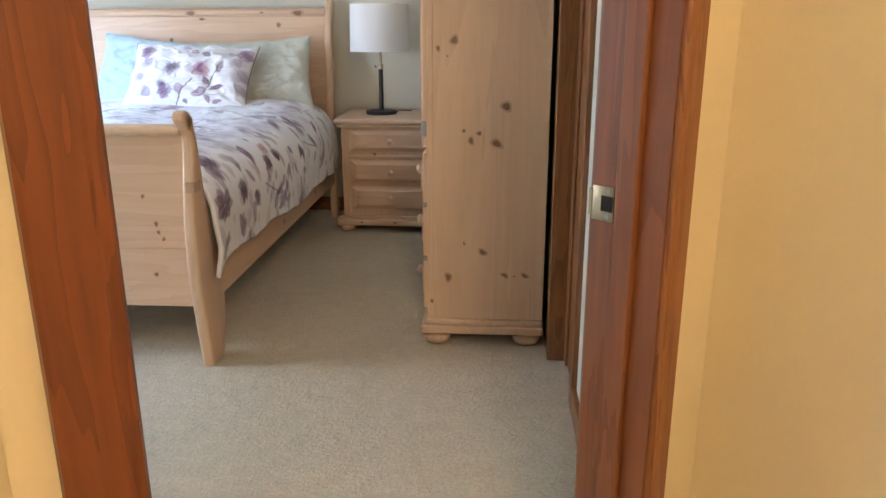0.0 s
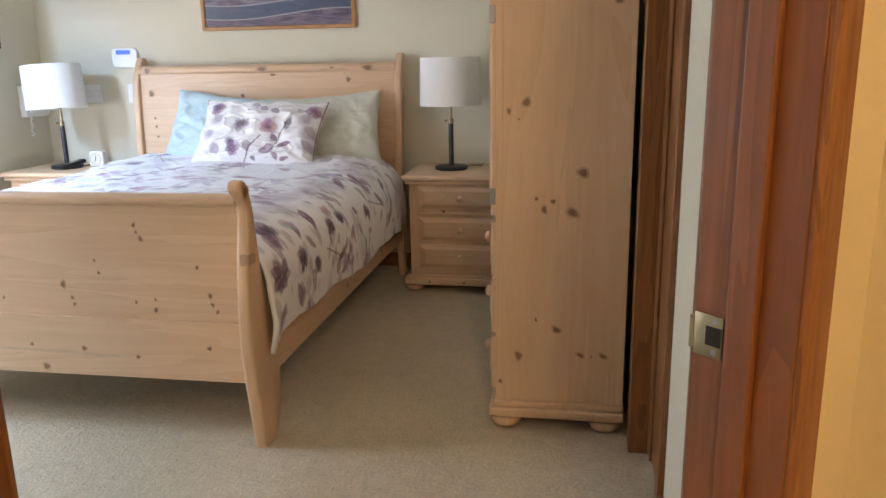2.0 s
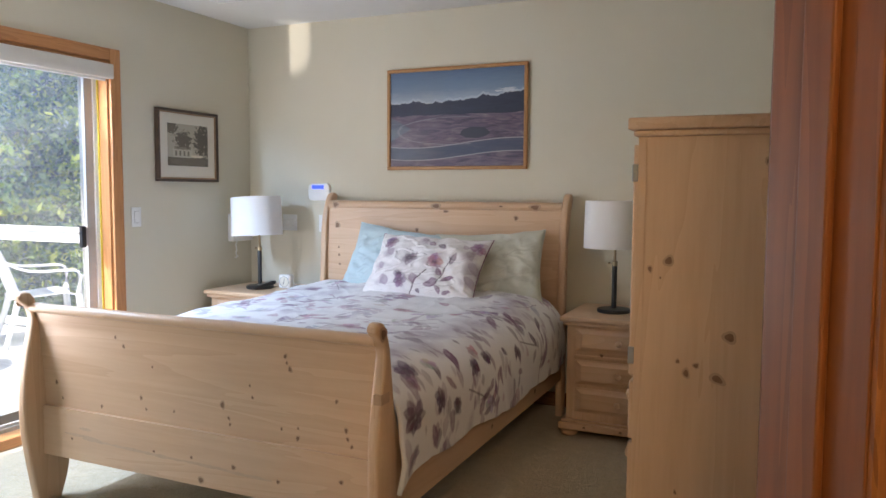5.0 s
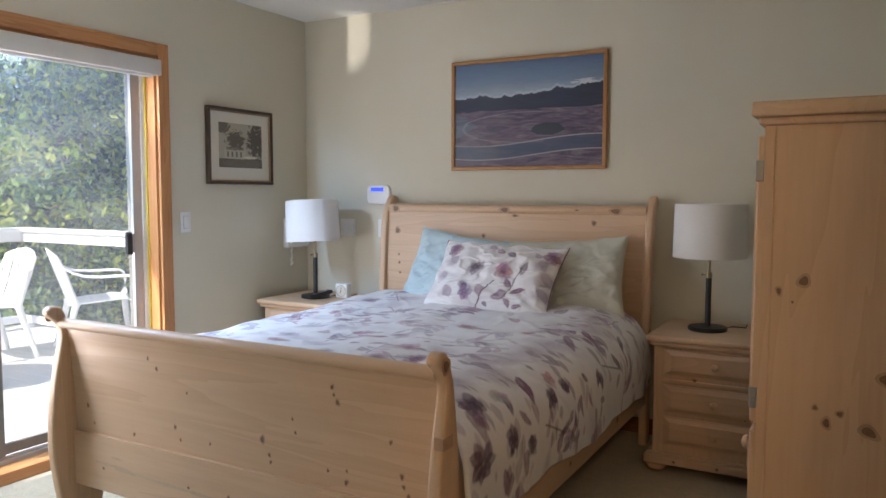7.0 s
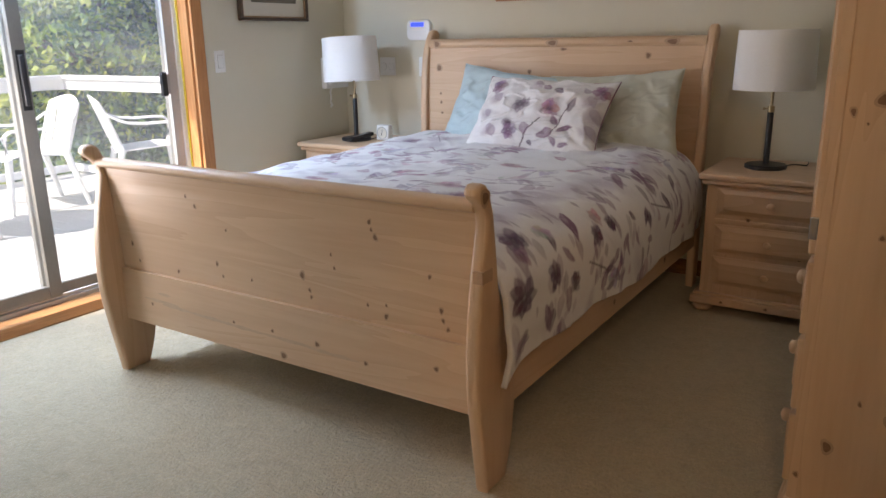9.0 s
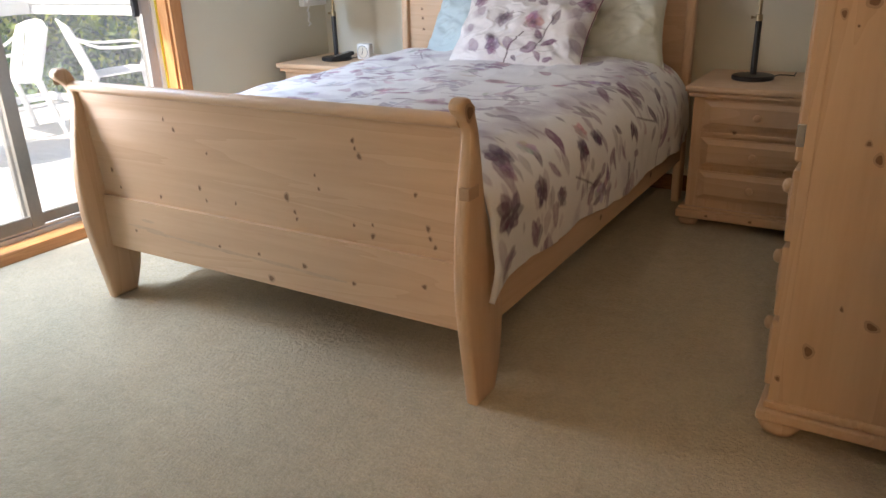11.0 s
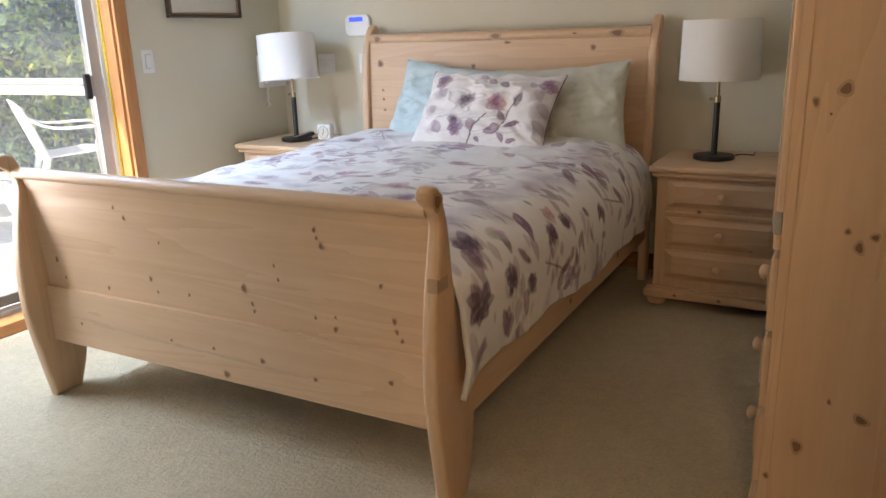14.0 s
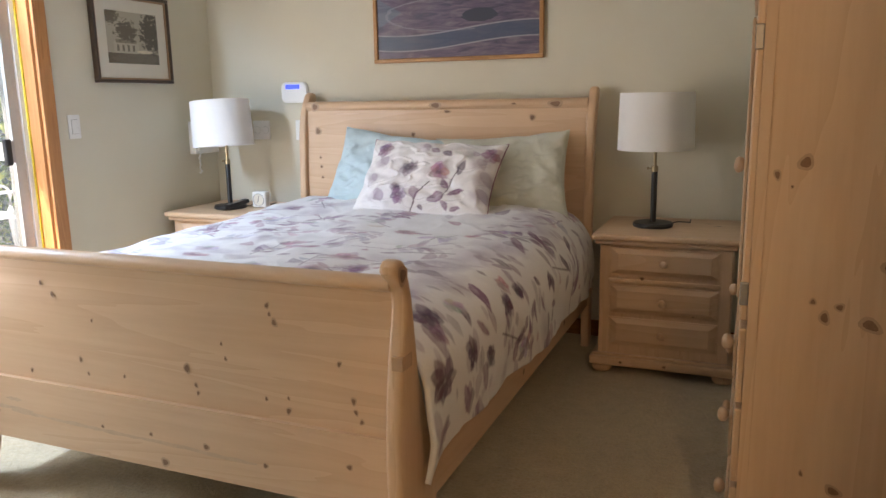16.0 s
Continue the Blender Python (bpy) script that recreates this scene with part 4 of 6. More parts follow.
# ---- the sleigh bed ----
bed = thing("sleigh_bed", (1.55, -1.2, 0), "pale knotty-pine sleigh bed with curved head and foot", "bed")
XL0, XL1, XR0, XR1 = 0.718, 0.760, 2.336, 2.378
FOOT_FRONT = spline([(-2.335, 0.0), (-2.368, 0.20), (-2.386, 0.34), (-2.384, 0.48), (-2.366, 0.62), (-2.342, 0.73), (-2.334, 0.785), (-2.350, 0.825), (-2.378, 0.848)], 5)
FOOT_HEAD = [(-2.391, 0.862), (-2.389, 0.878), (-2.376, 0.889), (-2.358, 0.890), (-2.340, 0.884), (-2.325, 0.866)]
FOOT_BACK = spline([(-2.302, 0.80), (-2.285, 0.69), (-2.273, 0.60), (-2.250, 0.53), (-2.205, 0.39), (-2.176, 0.27), (-2.177, 0.20), (-2.192, 0.10), (-2.228, 0.0)], 5)
for a, b in ((XL0, XL1), (XR0, XR1)):
    post = part("foot_post", across(FOOT_FRONT + FOOT_HEAD + FOOT_BACK, a, b, 0.010, 3), pine_z, bed, "", 35)
    side = 1 if a > 1.5 else -1
    xs = b if side > 0 else a
    knot_on(post, (xs, -2.352, 0.852), (side, 0, 0), 0.034, 0.034)
part("post_knot_band", box((XR0 + 0.014, -2.3665, 0.626), (XR1 + 0.0008, -2.312, 0.660), 0.001), knot_ring, bed, "grey-brown grain patch across the post")


def panel_y(z):
    """Front of the curved foot panel."""
    pts = ((0.18, -2.292), (0.42, -2.290), (0.55, -2.296), (0.66, -2.305), (0.74, -2.310), (0.80, -2.322), (0.83, -2.330))
    for (za, ya), (zb, yb) in zip(pts, pts[1:]):
        if z <= zb:
            t = (z - za) / (zb - za)
            t = t * t * (3 - 2 * t) if za > 0.5 else t
            return ya + (yb - ya) * t
    return pts[-1][1]


def curved_board(z0, z1, thick, proud, steps):
    zs = [z0 + (z1 - z0) * k / steps for k in range(steps + 1)]
    front = [(panel_y(z) - proud, z) for z in zs]
    back = [(y + thick, z) for y, z in reversed(front)]
    return across(front + back, XL1 - 0.004, XR0 + 0.004)


upper = part("upper_panel", curved_board(0.4165, 0.815, 0.024, 0.0, 22), pine_x, bed, "", 30)
lower = part("lower_board", curved_board(0.212, 0.4162, 0.034, 0.014, 4), pine_x, bed, "", 30)
part("top_rail", across(spline([(-2.312, 0.806), (-2.337, 0.806), (-2.350, 0.815), (-2.353, 0.828), (-2.347, 0.838), (-2.330, 0.843), (-2.308, 0.838), (-2.300, 0.820), (-2.304, 0.806)], 3)[:-1], XL1 - 0.004, XR0 + 0.004), pine_x, bed, "", 40)
for k, (x, z, s) in enumerate(((1.156, 0.722, 1), (1.196, 0.690, 1.2), (1.336, 0.623, 0.8), (0.807, 0.506, 1.4), (0.836, 0.443, 0.9), (1.053, 0.434, 1.1), (1.265, 0.494, 1.3), (1.288, 0.452, 0.9),
                               (1.427, 0.461, 0.9), (1.659, 0.515, 1.9), (1.685, 0.469, 1.1), (1.689, 0.446, 1.0), (1.788, 0.602, 0.8), (1.795, 0.559, 0.9), (1.947, 0.724, 1.2), (1.952, 0.701, 0.9),
                               (1.964, 0.679, 1.5), (2.145, 0.587, 1.1), (1.915, 0.461, 0.9), (1.985, 0.472, 0.8), (1.982, 0.436, 1.4), (2.178, 0.491, 1.4), (2.183, 0.461, 1.1), (2.198, 0.437, 1.1))):
    x, z = x + 0.028, z + 0.012
    knot_on(upper, (x, panel_y(z) - 0.001, z), (0, -1, 0), 0.0085 * s, 0.012 * s, 0.5 * math.sin(k * 2.1))
for k, (x, z, s) in enumerate(((1.334, 0.302, 0.9), (1.517, 0.306, 1.0), (1.561, 0.228, 2.0), (1.712, 0.299, 1.5), (1.907, 0.278, 1.2), (2.164, 0.319, 1.3), (0.897, 0.290, 1.0))):
    x, z = x + 0.028, z + 0.008
    knot_on(lower, (x, panel_y(z) - 0.0145, z), (0, -1, 0), 0.011 * s, 0.010 * s, 0.4 * math.sin(k * 1.7))
for k, (x, z, w) in enumerate(((0.98, 0.315, 0.20), (1.06, 0.305, 0.16), (1.25, 0.300, 0.24), (1.40, 0.296, 0.22), (1.62, 0.293, 0.26), (1.80, 0.286, 0.22), (1.00, 0.345, 0.07))):
    streak = bmesh.new()
    ring = [(0.5 * w * math.cos(q * 0.3927), (0.0060 + 0.0018 * math.sin(3 * q + k)) * math.sin(q * 0.3927)) for q in range(16)]
    streak.faces.new([streak.verts.new((x + dx, panel_y(z) - 0.0144, z + dz - 0.02 * dx)) for dx, dz in ring])
    part("grain_streak", streak, grain_smear, lower)
HEAD_FRONT = spline([(-0.205, 0.0), (-0.214, 0.25), (-0.212, 0.50), (-0.200, 0.72), (-0.190, 0.92), (-0.180, 1.06), (-0.158, 1.17), (-0.122, 1.245)], 5)
HEAD_TOP = [(-0.108, 1.266), (-0.092, 1.282), (-0.070, 1.289), (-0.048, 1.283), (-0.034, 1.266), (-0.034, 1.248)]
HEAD_BACK = spline([(-0.052, 1.215), (-0.090, 1.13), (-0.118, 1.03), (-0.132, 0.90), (-0.140, 0.70), (-0.140, 0.40), (-0.130, 0.20), (-0.140, 0.0)], 5)
for a, b in ((XL0, XL1), (XR0, XR1)):
    part("head_post", across(HEAD_FRONT + HEAD_TOP + HEAD_BACK, a, b, 0.010, 3), pine_z, bed, "", 35)


def head_y(z):
    return -0.192 + 0.030 * max(0.0, (z - 0.75) / 0.45) ** 1.6


zs = [0.25 + (1.189 - 0.25) * k / 16 for k in range(17)]
hp = part("head_panel", across([(head_y(z) + 0.022, z) for z in zs] + [(head_y(z) + 0.046, z) for z in reversed(zs)], XL1 - 0.004, XR0 + 0.004), pine_x, bed, "", 30)
hr = part("head_rail", across([(-0.118 + 0.034 * math.cos(k * math.pi / 9), 1.209 + 0.029 * math.sin(k * math.pi / 9)) for k in range(18)], XL1 - 0.004, XR0 + 0.004), pine_x, bed, "", 60)
for x, z, w, h in ((1.544, 1.209, 0.050, 0.028), (2.182, 1.209, 0.054, 0.028), (0.815, 1.209, 0.036, 0.034), (1.969, 1.212, 0.02, 0.008)):
    knot_on(hr, (x, -0.1528, z), (0, -1, 0), w, h)
for x, z, w, h in ((1.606, 1.176, 0.03, 0.012), (2.064, 1.143, 0.022, 0.024), (0.83, 1.075, 0.03, 0.034), (1.414, 1.058, 0.02, 0.022), (0.85, 0.88, 0.014, 0.014), (0.845, 0.93, 0.012, 0.012), (0.856, 0.82, 0.014, 0.012)):
    knot_on(hp, (x, head_y(z) + 0.021, z), (0, -1, 0), w, h)
for a, b in ((XL0 + 0.014, XL0 + 0.040), (XR1 - 0.032, XR1 - 0.006)):
    rail = part("side_rail", box((a, -2.20, 0.215), (b, -0.17, 0.405), 0.006), pine_y, bed)
    if a > 1.5:
        for yy, zz, s in ((-1.35, 0.27, 0.02), (-0.72, 0.275, 0.024), (-2.205, 0.30, 0.012)):
            knot_on(rail, (b, yy, zz), (1, 0, 0), s, s)

mattress = thing("mattress", (1.55, -1.2, 0.30), "white queen mattress under the quilt", "mattress")
part("body", box((0.80, -2.175, 0.30), (2.30, -0.225, 0.655), 0.05, 4), mattress_cloth, mattress, "", 60)


# ---- quilt: one draped sheet with its print ----
Q_HEAD, Q_LONG = -0.30, 1.945


def quilt_paint(wide, nx, ny):
    """The print of the quilt: x runs round its section from the window side, y from head to foot."""
    w = Watercolour(wide, Q_LONG, nx, ny, 21)
    at = lambda u, y: (u, Q_HEAD - y)
    leaves = (((1.95, -1.71), (2.065, -1.775), 0.055, MAUVE), ((2.125, -1.362), (2.215, -1.34), 0.032, MAUVE), ((2.14, -1.26), (2.20, -1.235), 0.022, MAUVE), ((2.20, -2.04), (2.315, -1.985), 0.042, MAUVE),
              ((2.055, -1.89), (2.12, -1.82), 0.030, MAUVE), ((2.07, -1.14), (2.145, -1.17), 0.030, PLUM), ((1.90, -0.88), (2.01, -0.99), 0.040, MAUVE), ((2.01, -0.69), (2.085, -0.765), 0.035, PLUM),
              ((1.89, -1.06), (1.98, -1.21), 0.045, MAUVE), ((2.06, -1.30), (2.10, -1.25), 0.030, PLUM), ((2.055, -0.90), (2.14, -0.86), 0.035, PLUM), ((2.06, -2.12), (2.14, -2.16), 0.028, GREY),
              ((2.08, -1.14), (2.16, -1.12), 0.034, PLUM), ((1.93, -1.45), (2.00, -1.38), 0.03, GREY), ((2.09, -1.66), (2.17, -1.63), 0.024, MAUVE))
    blooms = ((2.068, -1.467, 0.040, PLUM), (2.075, -1.62, 0.042, PLUM), (2.118, -1.975, 0.046, PLUM), (2.185, -1.826, 0.040, PLUM), (2.13, -2.17, 0.062, PLUM), (2.27, -2.18, 0.045, MAUVE),
              (1.965, -2.08, 0.055, PLUM), (2.02, -2.11, 0.035, MAUVE), (1.472, -1.65, 0.060, ROSE), (0.956, -1.80, 0.055, ROSE), (1.155, -1.467, 0.045, ROSE), (1.98, -1.93, 0.040, GREY), (2.16, -1.99, 0.02, PLUM))
    # row of grey washes from head to foot near x = 1.86
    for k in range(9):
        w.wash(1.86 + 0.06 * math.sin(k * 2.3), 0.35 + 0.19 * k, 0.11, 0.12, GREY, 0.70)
    w.scatter(330, [at(u, y) for u, y, r, c in blooms] + [at(*p) for p, q, wd, c in leaves])
    # extra grey to plum strokes past x = 1.72 only
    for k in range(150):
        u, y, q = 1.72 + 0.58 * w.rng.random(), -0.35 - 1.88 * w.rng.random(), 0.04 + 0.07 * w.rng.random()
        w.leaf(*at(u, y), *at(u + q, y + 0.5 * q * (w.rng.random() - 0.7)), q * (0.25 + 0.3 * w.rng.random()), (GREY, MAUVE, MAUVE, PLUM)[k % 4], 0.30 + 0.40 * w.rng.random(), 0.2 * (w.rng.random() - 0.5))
    for p, q, wd, c in leaves:
        w.leaf(*at(*p), *at(*q), wd, c, 0.95, 0.05)
    for u, y, r, c in blooms:
        w.blossom(*at(u, y), r, c, 0.95 if c is PLUM else 0.7, 7)
    w.twig([at(2.15, -1.71), at(2.19, -1.61), at(2.226, -1.527)], 0.0026)
    w.twig([at(2.195, -1.60), at(2.24, -1.587)], 0.0022)
    w.twig([at(2.072, -1.08), at(2.10, -0.98), at(2.125, -0.883)], 0.0026)
    w.twig([at(1.40, -1.47), at(1.62, -1.43), at(1.75, -1.36)], 0.0018, MAUVE)
    return w.rgb


def quilt_cover(parent, nx=440, ny=390):
    sect = spline([(0.700, 0.30), (0.690, 0.42), (0.694, 0.56), (0.735, 0.655), (0.84, 0.700), (1.10, 0.716), (1.55, 0.724), (2.00, 0.718), (2.22, 0.702), (2.345, 0.655), (2.402, 0.575), (2.412, 0.47), (2.404, 0.342)], 12)
    lens = np.concatenate([[0.0], np.cumsum([math.dist(p, q) for p, q in zip(sect, sect[1:])])])
    run = np.linspace(0, lens[-1], nx)
    xs, zs = np.interp(run, lens, [p[0] for p in sect]), np.interp(run, lens, [p[1] for p in sect])
    verts = []
    for j in range(ny):
        v = j / (ny - 1)
        y = Q_HEAD - Q_LONG * v
        foot = max(0.0, (v - 0.9) / 0.1)
        for x, z in zip(xs.tolist(), zs.tolist()):
            side = min(1.0, max(0.0, (x - 2.26) / 0.14) if x > 1.55 else max(0.0, (0.84 - x) / 0.14))
            n1 = noise.noise((x * 2.6, y * 2.3, z * 2.6))
            n2 = noise.noise((x * 7.5, y * 6.0, z * 7.0 + 5))
            n3 = noise.noise((x * 19, y * 13, z * 13 + 9))
            crease = 1 - abs(noise.noise((x * 5 + 0.8 * n1, y * 4.2 + z * 3, 3.3))) * 5
            crease = 0.0045 * max(0.0, crease)
            dz = (1 - side) * (0.020 * n1 + 0.010 * n2 + 0.004 * n3 + crease)
            dx = side * (0.016 * n1 + 0.016 * n2 + 0.004 * n3 + crease) * (1 if x > 1.55 else -1)
            zz = z + dz + (1 - side) * (0.022 * math.exp(-((v - 0.06) / 0.16) ** 2) - 0.055 * max(0.0, (v - 0.955) / 0.045) ** 2)
            drop = max(0.0, (0.56 - z) / 0.26)
            zz += drop * (0.018 * noise.noise((y * 3.1, 4.0, x)) + 0.018 * math.sin(y * 2.4 + 0.6))
            if x > 1.55:
                zz -= drop * 0.045 * max(0.0, (v - 0.955) / 0.045)
                dx += drop * (0.012 * math.sin(y * 9.0) + 0.010 * foot)
            verts.append((x + dx - 1.55, y - 0.03 * side * foot - 0.02 * drop * foot + 1.2, zz - 0.66))
    faces = [(j * nx + i, (j + 1) * nx + i, (j + 1) * nx + i + 1, j * nx + i + 1) for j in range(ny - 1) for i in range(nx - 1)]
    me = bpy.data.meshes.new("cover")
    me.from_pydata(verts, [], faces)
    me.materials.append(quilt_print)
    me.shade_smooth()
    ink = me.color_attributes.new("print", "FLOAT_COLOR", "POINT")
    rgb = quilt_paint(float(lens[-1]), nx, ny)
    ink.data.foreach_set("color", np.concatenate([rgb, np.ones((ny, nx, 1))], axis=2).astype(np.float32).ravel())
    ob = new("cover", me)
    ob.parent = parent
    sol = ob.modifiers.new("thickness", "SOLIDIFY")
    sol.thickness, sol.offset = 0.016, -1
    return ob


quilt = thing("quilt", (1.55, -1.2, 0.66), "white cotton quilt printed with mauve watercolour flowers, draped", "quilt")
quilt_cover(quilt)


def pillow(name, w, h, t, m, material, label, category, seed, sag=0.0, piping=None, group="", n=72, paint=None):
    """A filled cushion: soft box with drawn-in edges and slack wrinkles, in its own axes, then posed."""
    root = tagged(new(name), label, category, group)
    bm = bmesh.new()
    ink = bm.verts.layers.float_color.new("print")
    rows = {}
    for side in (1, -1):
        for j in range(n + 1):
            for i in range(n + 1):
                u, v = 2 * i / n - 1, 2 * j / n - 1
                edge = i in (0, n) or j in (0, n)
                if side < 0 and edge:
                    rows[side, i, j] = rows[1, i, j]
                    continue
                puff = (max(0.0, 1 - abs(u) ** 2.6) * max(0.0, 1 - abs(v) ** 2.4)) ** 0.5
                pull = 1 - 0.075 * (1 - abs(v) ** 2) * (abs(u) > 0) * abs(u) ** 4
                pull_v = 1 - 0.085 * (1 - abs(u) ** 2) * abs(v) ** 4
                fold = abs(math.sin(5.0 * (0.8 * u + 0.9 * v) + 3.0 * noise.noise((u * 1.5 + seed, v * 1.5, 2)))) ** 3
                wr = -0.020 * fold * max(0.0, noise.noise((u * 1.2 + seed, v * 1.2, 7)) + 0.25) + 0.014 * noise.noise((u * 3 + seed, v * 3, side * 4)) + 0.006 * noise.noise((u * 8 + seed, v * 6, side * 4)) + 0.006 * math.sin(9 * (u * 0.6 + v) + 4 * noise.noise((u * 2, v * 2 + seed, 1))) * abs(u) ** 1.5
                x = w / 2 * u * pull
                y = h / 2 * v * pull_v - sag * (1 - v * v) * 0.02 + 0.008 * noise.noise((u * 4, seed, v * 2))
                z = side * (t / 2 * puff) + wr * (0.3 + puff) * (1 if side > 0 else 0.4)
                tug = 1 - abs(noise.noise((u * 3.0 + seed + v, v * 4.6 - u * 2.0, 5.5))) * 7
                z += side * 0.009 * max(0.0, tug) * (0.25 + 0.75 * puff)
                rows[side, i, j] = bm.verts.new((x, y, z))
                if paint is not None:
                    rows[side, i, j][ink] = (*paint[j, i], 1)
    for side in (1, -1):
        for j in range(n):
            for i in range(n):
                ids = [(i, j), (i + 1, j), (i + 1, j + 1), (i, j + 1)]
                if side < 0:
                    ids.reverse()
                bm.faces.new([rows[side, a, b] for a, b in ids])
    part("case", bm, material, root, "", 180)
    rim = []
    for u, v in [(-1 + k / 8, -1) for k in range(16)] + [(1, -1 + k / 8) for k in range(16)] + [(1 - k / 8, 1) for k in range(16)] + [(-1, 1 - k / 8) for k in range(17)]:
        pull = 1 - 0.075 * (1 - v ** 2) * u ** 4
        pull_v = 1 - 0.085 * (1 - u ** 2) * v ** 4
        rim.append((w / 2 * u * pull, h / 2 * v * pull_v - sag * (1 - v * v) * 0.02 + 0.008 * noise.noise((u * 4, seed, v * 2)), 0.0))
    part("piping", tube(rim, 0.0035, 6), piping or material, root, "", 60)
    root.matrix_world = m
    return root


pillow("pillow", 0.66, 0.44, 0.17, pose(1.360, -0.350, 0.868, 66, 0, -2) @ pose(0, 0, 0, 0, 0, -7), blue_cotton, "pale blue cotton pillow leaning on the headboard", "pillow", 2.3, 1)
pillow("pillow", 0.67, 0.44, 0.17, pose(1.960, -0.350, 0.862, 66, 0, 3) @ pose(0, 0, 0, 0, 0, 4), sage_cotton, "pale sage cotton pillow leaning on the headboard", "pillow", 7.1, 1)


# ---- nightstands ----
def nightstand(at, label):
    """Three-drawer pine nightstand; at is the plan centre of its back edge on the floor."""
    cx, yb = at
    ns = thing("nightstand", (cx, yb, 0), label, "nightstand", "pair of nightstands")
    yf = yb - 0.505
    body = part("body", box((cx - 0.278, yf, 0.085), (cx + 0.278, yb - 0.01, 0.598), 0.004), pine_z, ns)
    top = box((cx - 0.310, yf - 0.042, 0.620), (cx + 0.310, yb, 0.648), 0.009, 3)
    part("top", top, pine_x, ns, "", 35)
    part("cornice", box((cx - 0.296, yf - 0.027, 0.5985), (cx + 0.296, yb - 0.002, 0.6195), 0.007, 3), pine_x, ns, "", 35)
    part("plinth", box((cx - 0.312, yf - 0.036, 0.044), (cx + 0.312, yb - 0.002, 0.084), 0.008, 3), pine_x, ns, "", 35)
    cove = prism([(cx - 0.279, yf - 0.001), (cx + 0.279, yf - 0.001), (cx + 0.301, yf - 0.022), (cx - 0.301, yf - 0.022)], 0.0845, 0.098, 0.004)
    part("plinth_mould", cove, pine_x, ns, "", 35)
    for za, zb in ((0.462, 0.585), (0.285, 0.418), (0.135, 0.268)):
        d = box((cx - 0.232, yf - 0.006, za), (cx + 0.232, yf - 0.0005, zb), 0.002)
        drawer = part("drawer", d, pine_x, ns)
        raised = bmesh.new()
        lo = [(cx - 0.226, za + 0.005), (cx + 0.226, za + 0.005), (cx + 0.226, zb - 0.005), (cx - 0.226, zb - 0.005)]
        hi = [(cx - 0.196, za + 0.026), (cx + 0.196, za + 0.026), (cx + 0.196, zb - 0.026), (cx - 0.196, zb - 0.026)]
        A = [raised.verts.new((x, yf - 0.0062, z)) for x, z in lo]
        B = [raised.verts.new((x, yf - 0.018, z)) for x, z in hi]
        for k in range(4):
            raised.faces.new((A[k], A[(k + 1) % 4], B[(k + 1) % 4], B[k]))
        raised.faces.new(B)
        bmesh.ops.recalc_face_normals(raised, faces=raised.faces)
        part("raised_panel", raised, pine_x, drawer)
        part("knob", lathe([(0.006, 0.016), (0.007, 0.024), (0.014, 0.029), (0.017, 0.036), (0.015, 0.043), (0.007, 0.047)], (cx, yf, (za + zb) / 2), 18, "y"), pine_x, drawer, "turned pine knob", 50)
    part("drawer_rail", box((cx - 0.236, yf - 0.010, 0.428), (cx + 0.236, yf - 0.0006, 0.446), 0.004), pine_x, ns)
    for sx in (-0.262, 0.262):
        for y in (yf + 0.022, yb - 0.062):
            part("bun_foot", lathe([(0.020, 0.0), (0.038, 0.006), (0.046, 0.020), (0.042, 0.035), (0.026, 0.0438)], (cx + sx, y, 0), 22), pine_z, ns, "", 60)
    for dx, z, s in ((-0.17, 0.065, 0.012), (0.02, 0.064, 0.014), (-0.09, 0.452, 0.016), (0.13, 0.3, 0.012)):
        knot_on(body, (cx + dx, yf - 0.0365 if z < 0.08 else yf - 0.0102, z), (0, -1, 0), s, s * 0.8)
    for dx, dy in ((0.16, -0.15), (0.2, -0.21)):
        knot_on(body, (cx + dx, yb + dy, 0.6482), (0, 0, 1), 0.03, 0.012)
    return ns


ns_r = nightstand((2.764, -0.022), "pale pine three-drawer nightstand beside the wardrobe")
ns_l = copy_thing(ns_r, pose(0.366, -0.022, 0))
tagged(ns_l, "pale pine nightstand in the corner by the window wall")


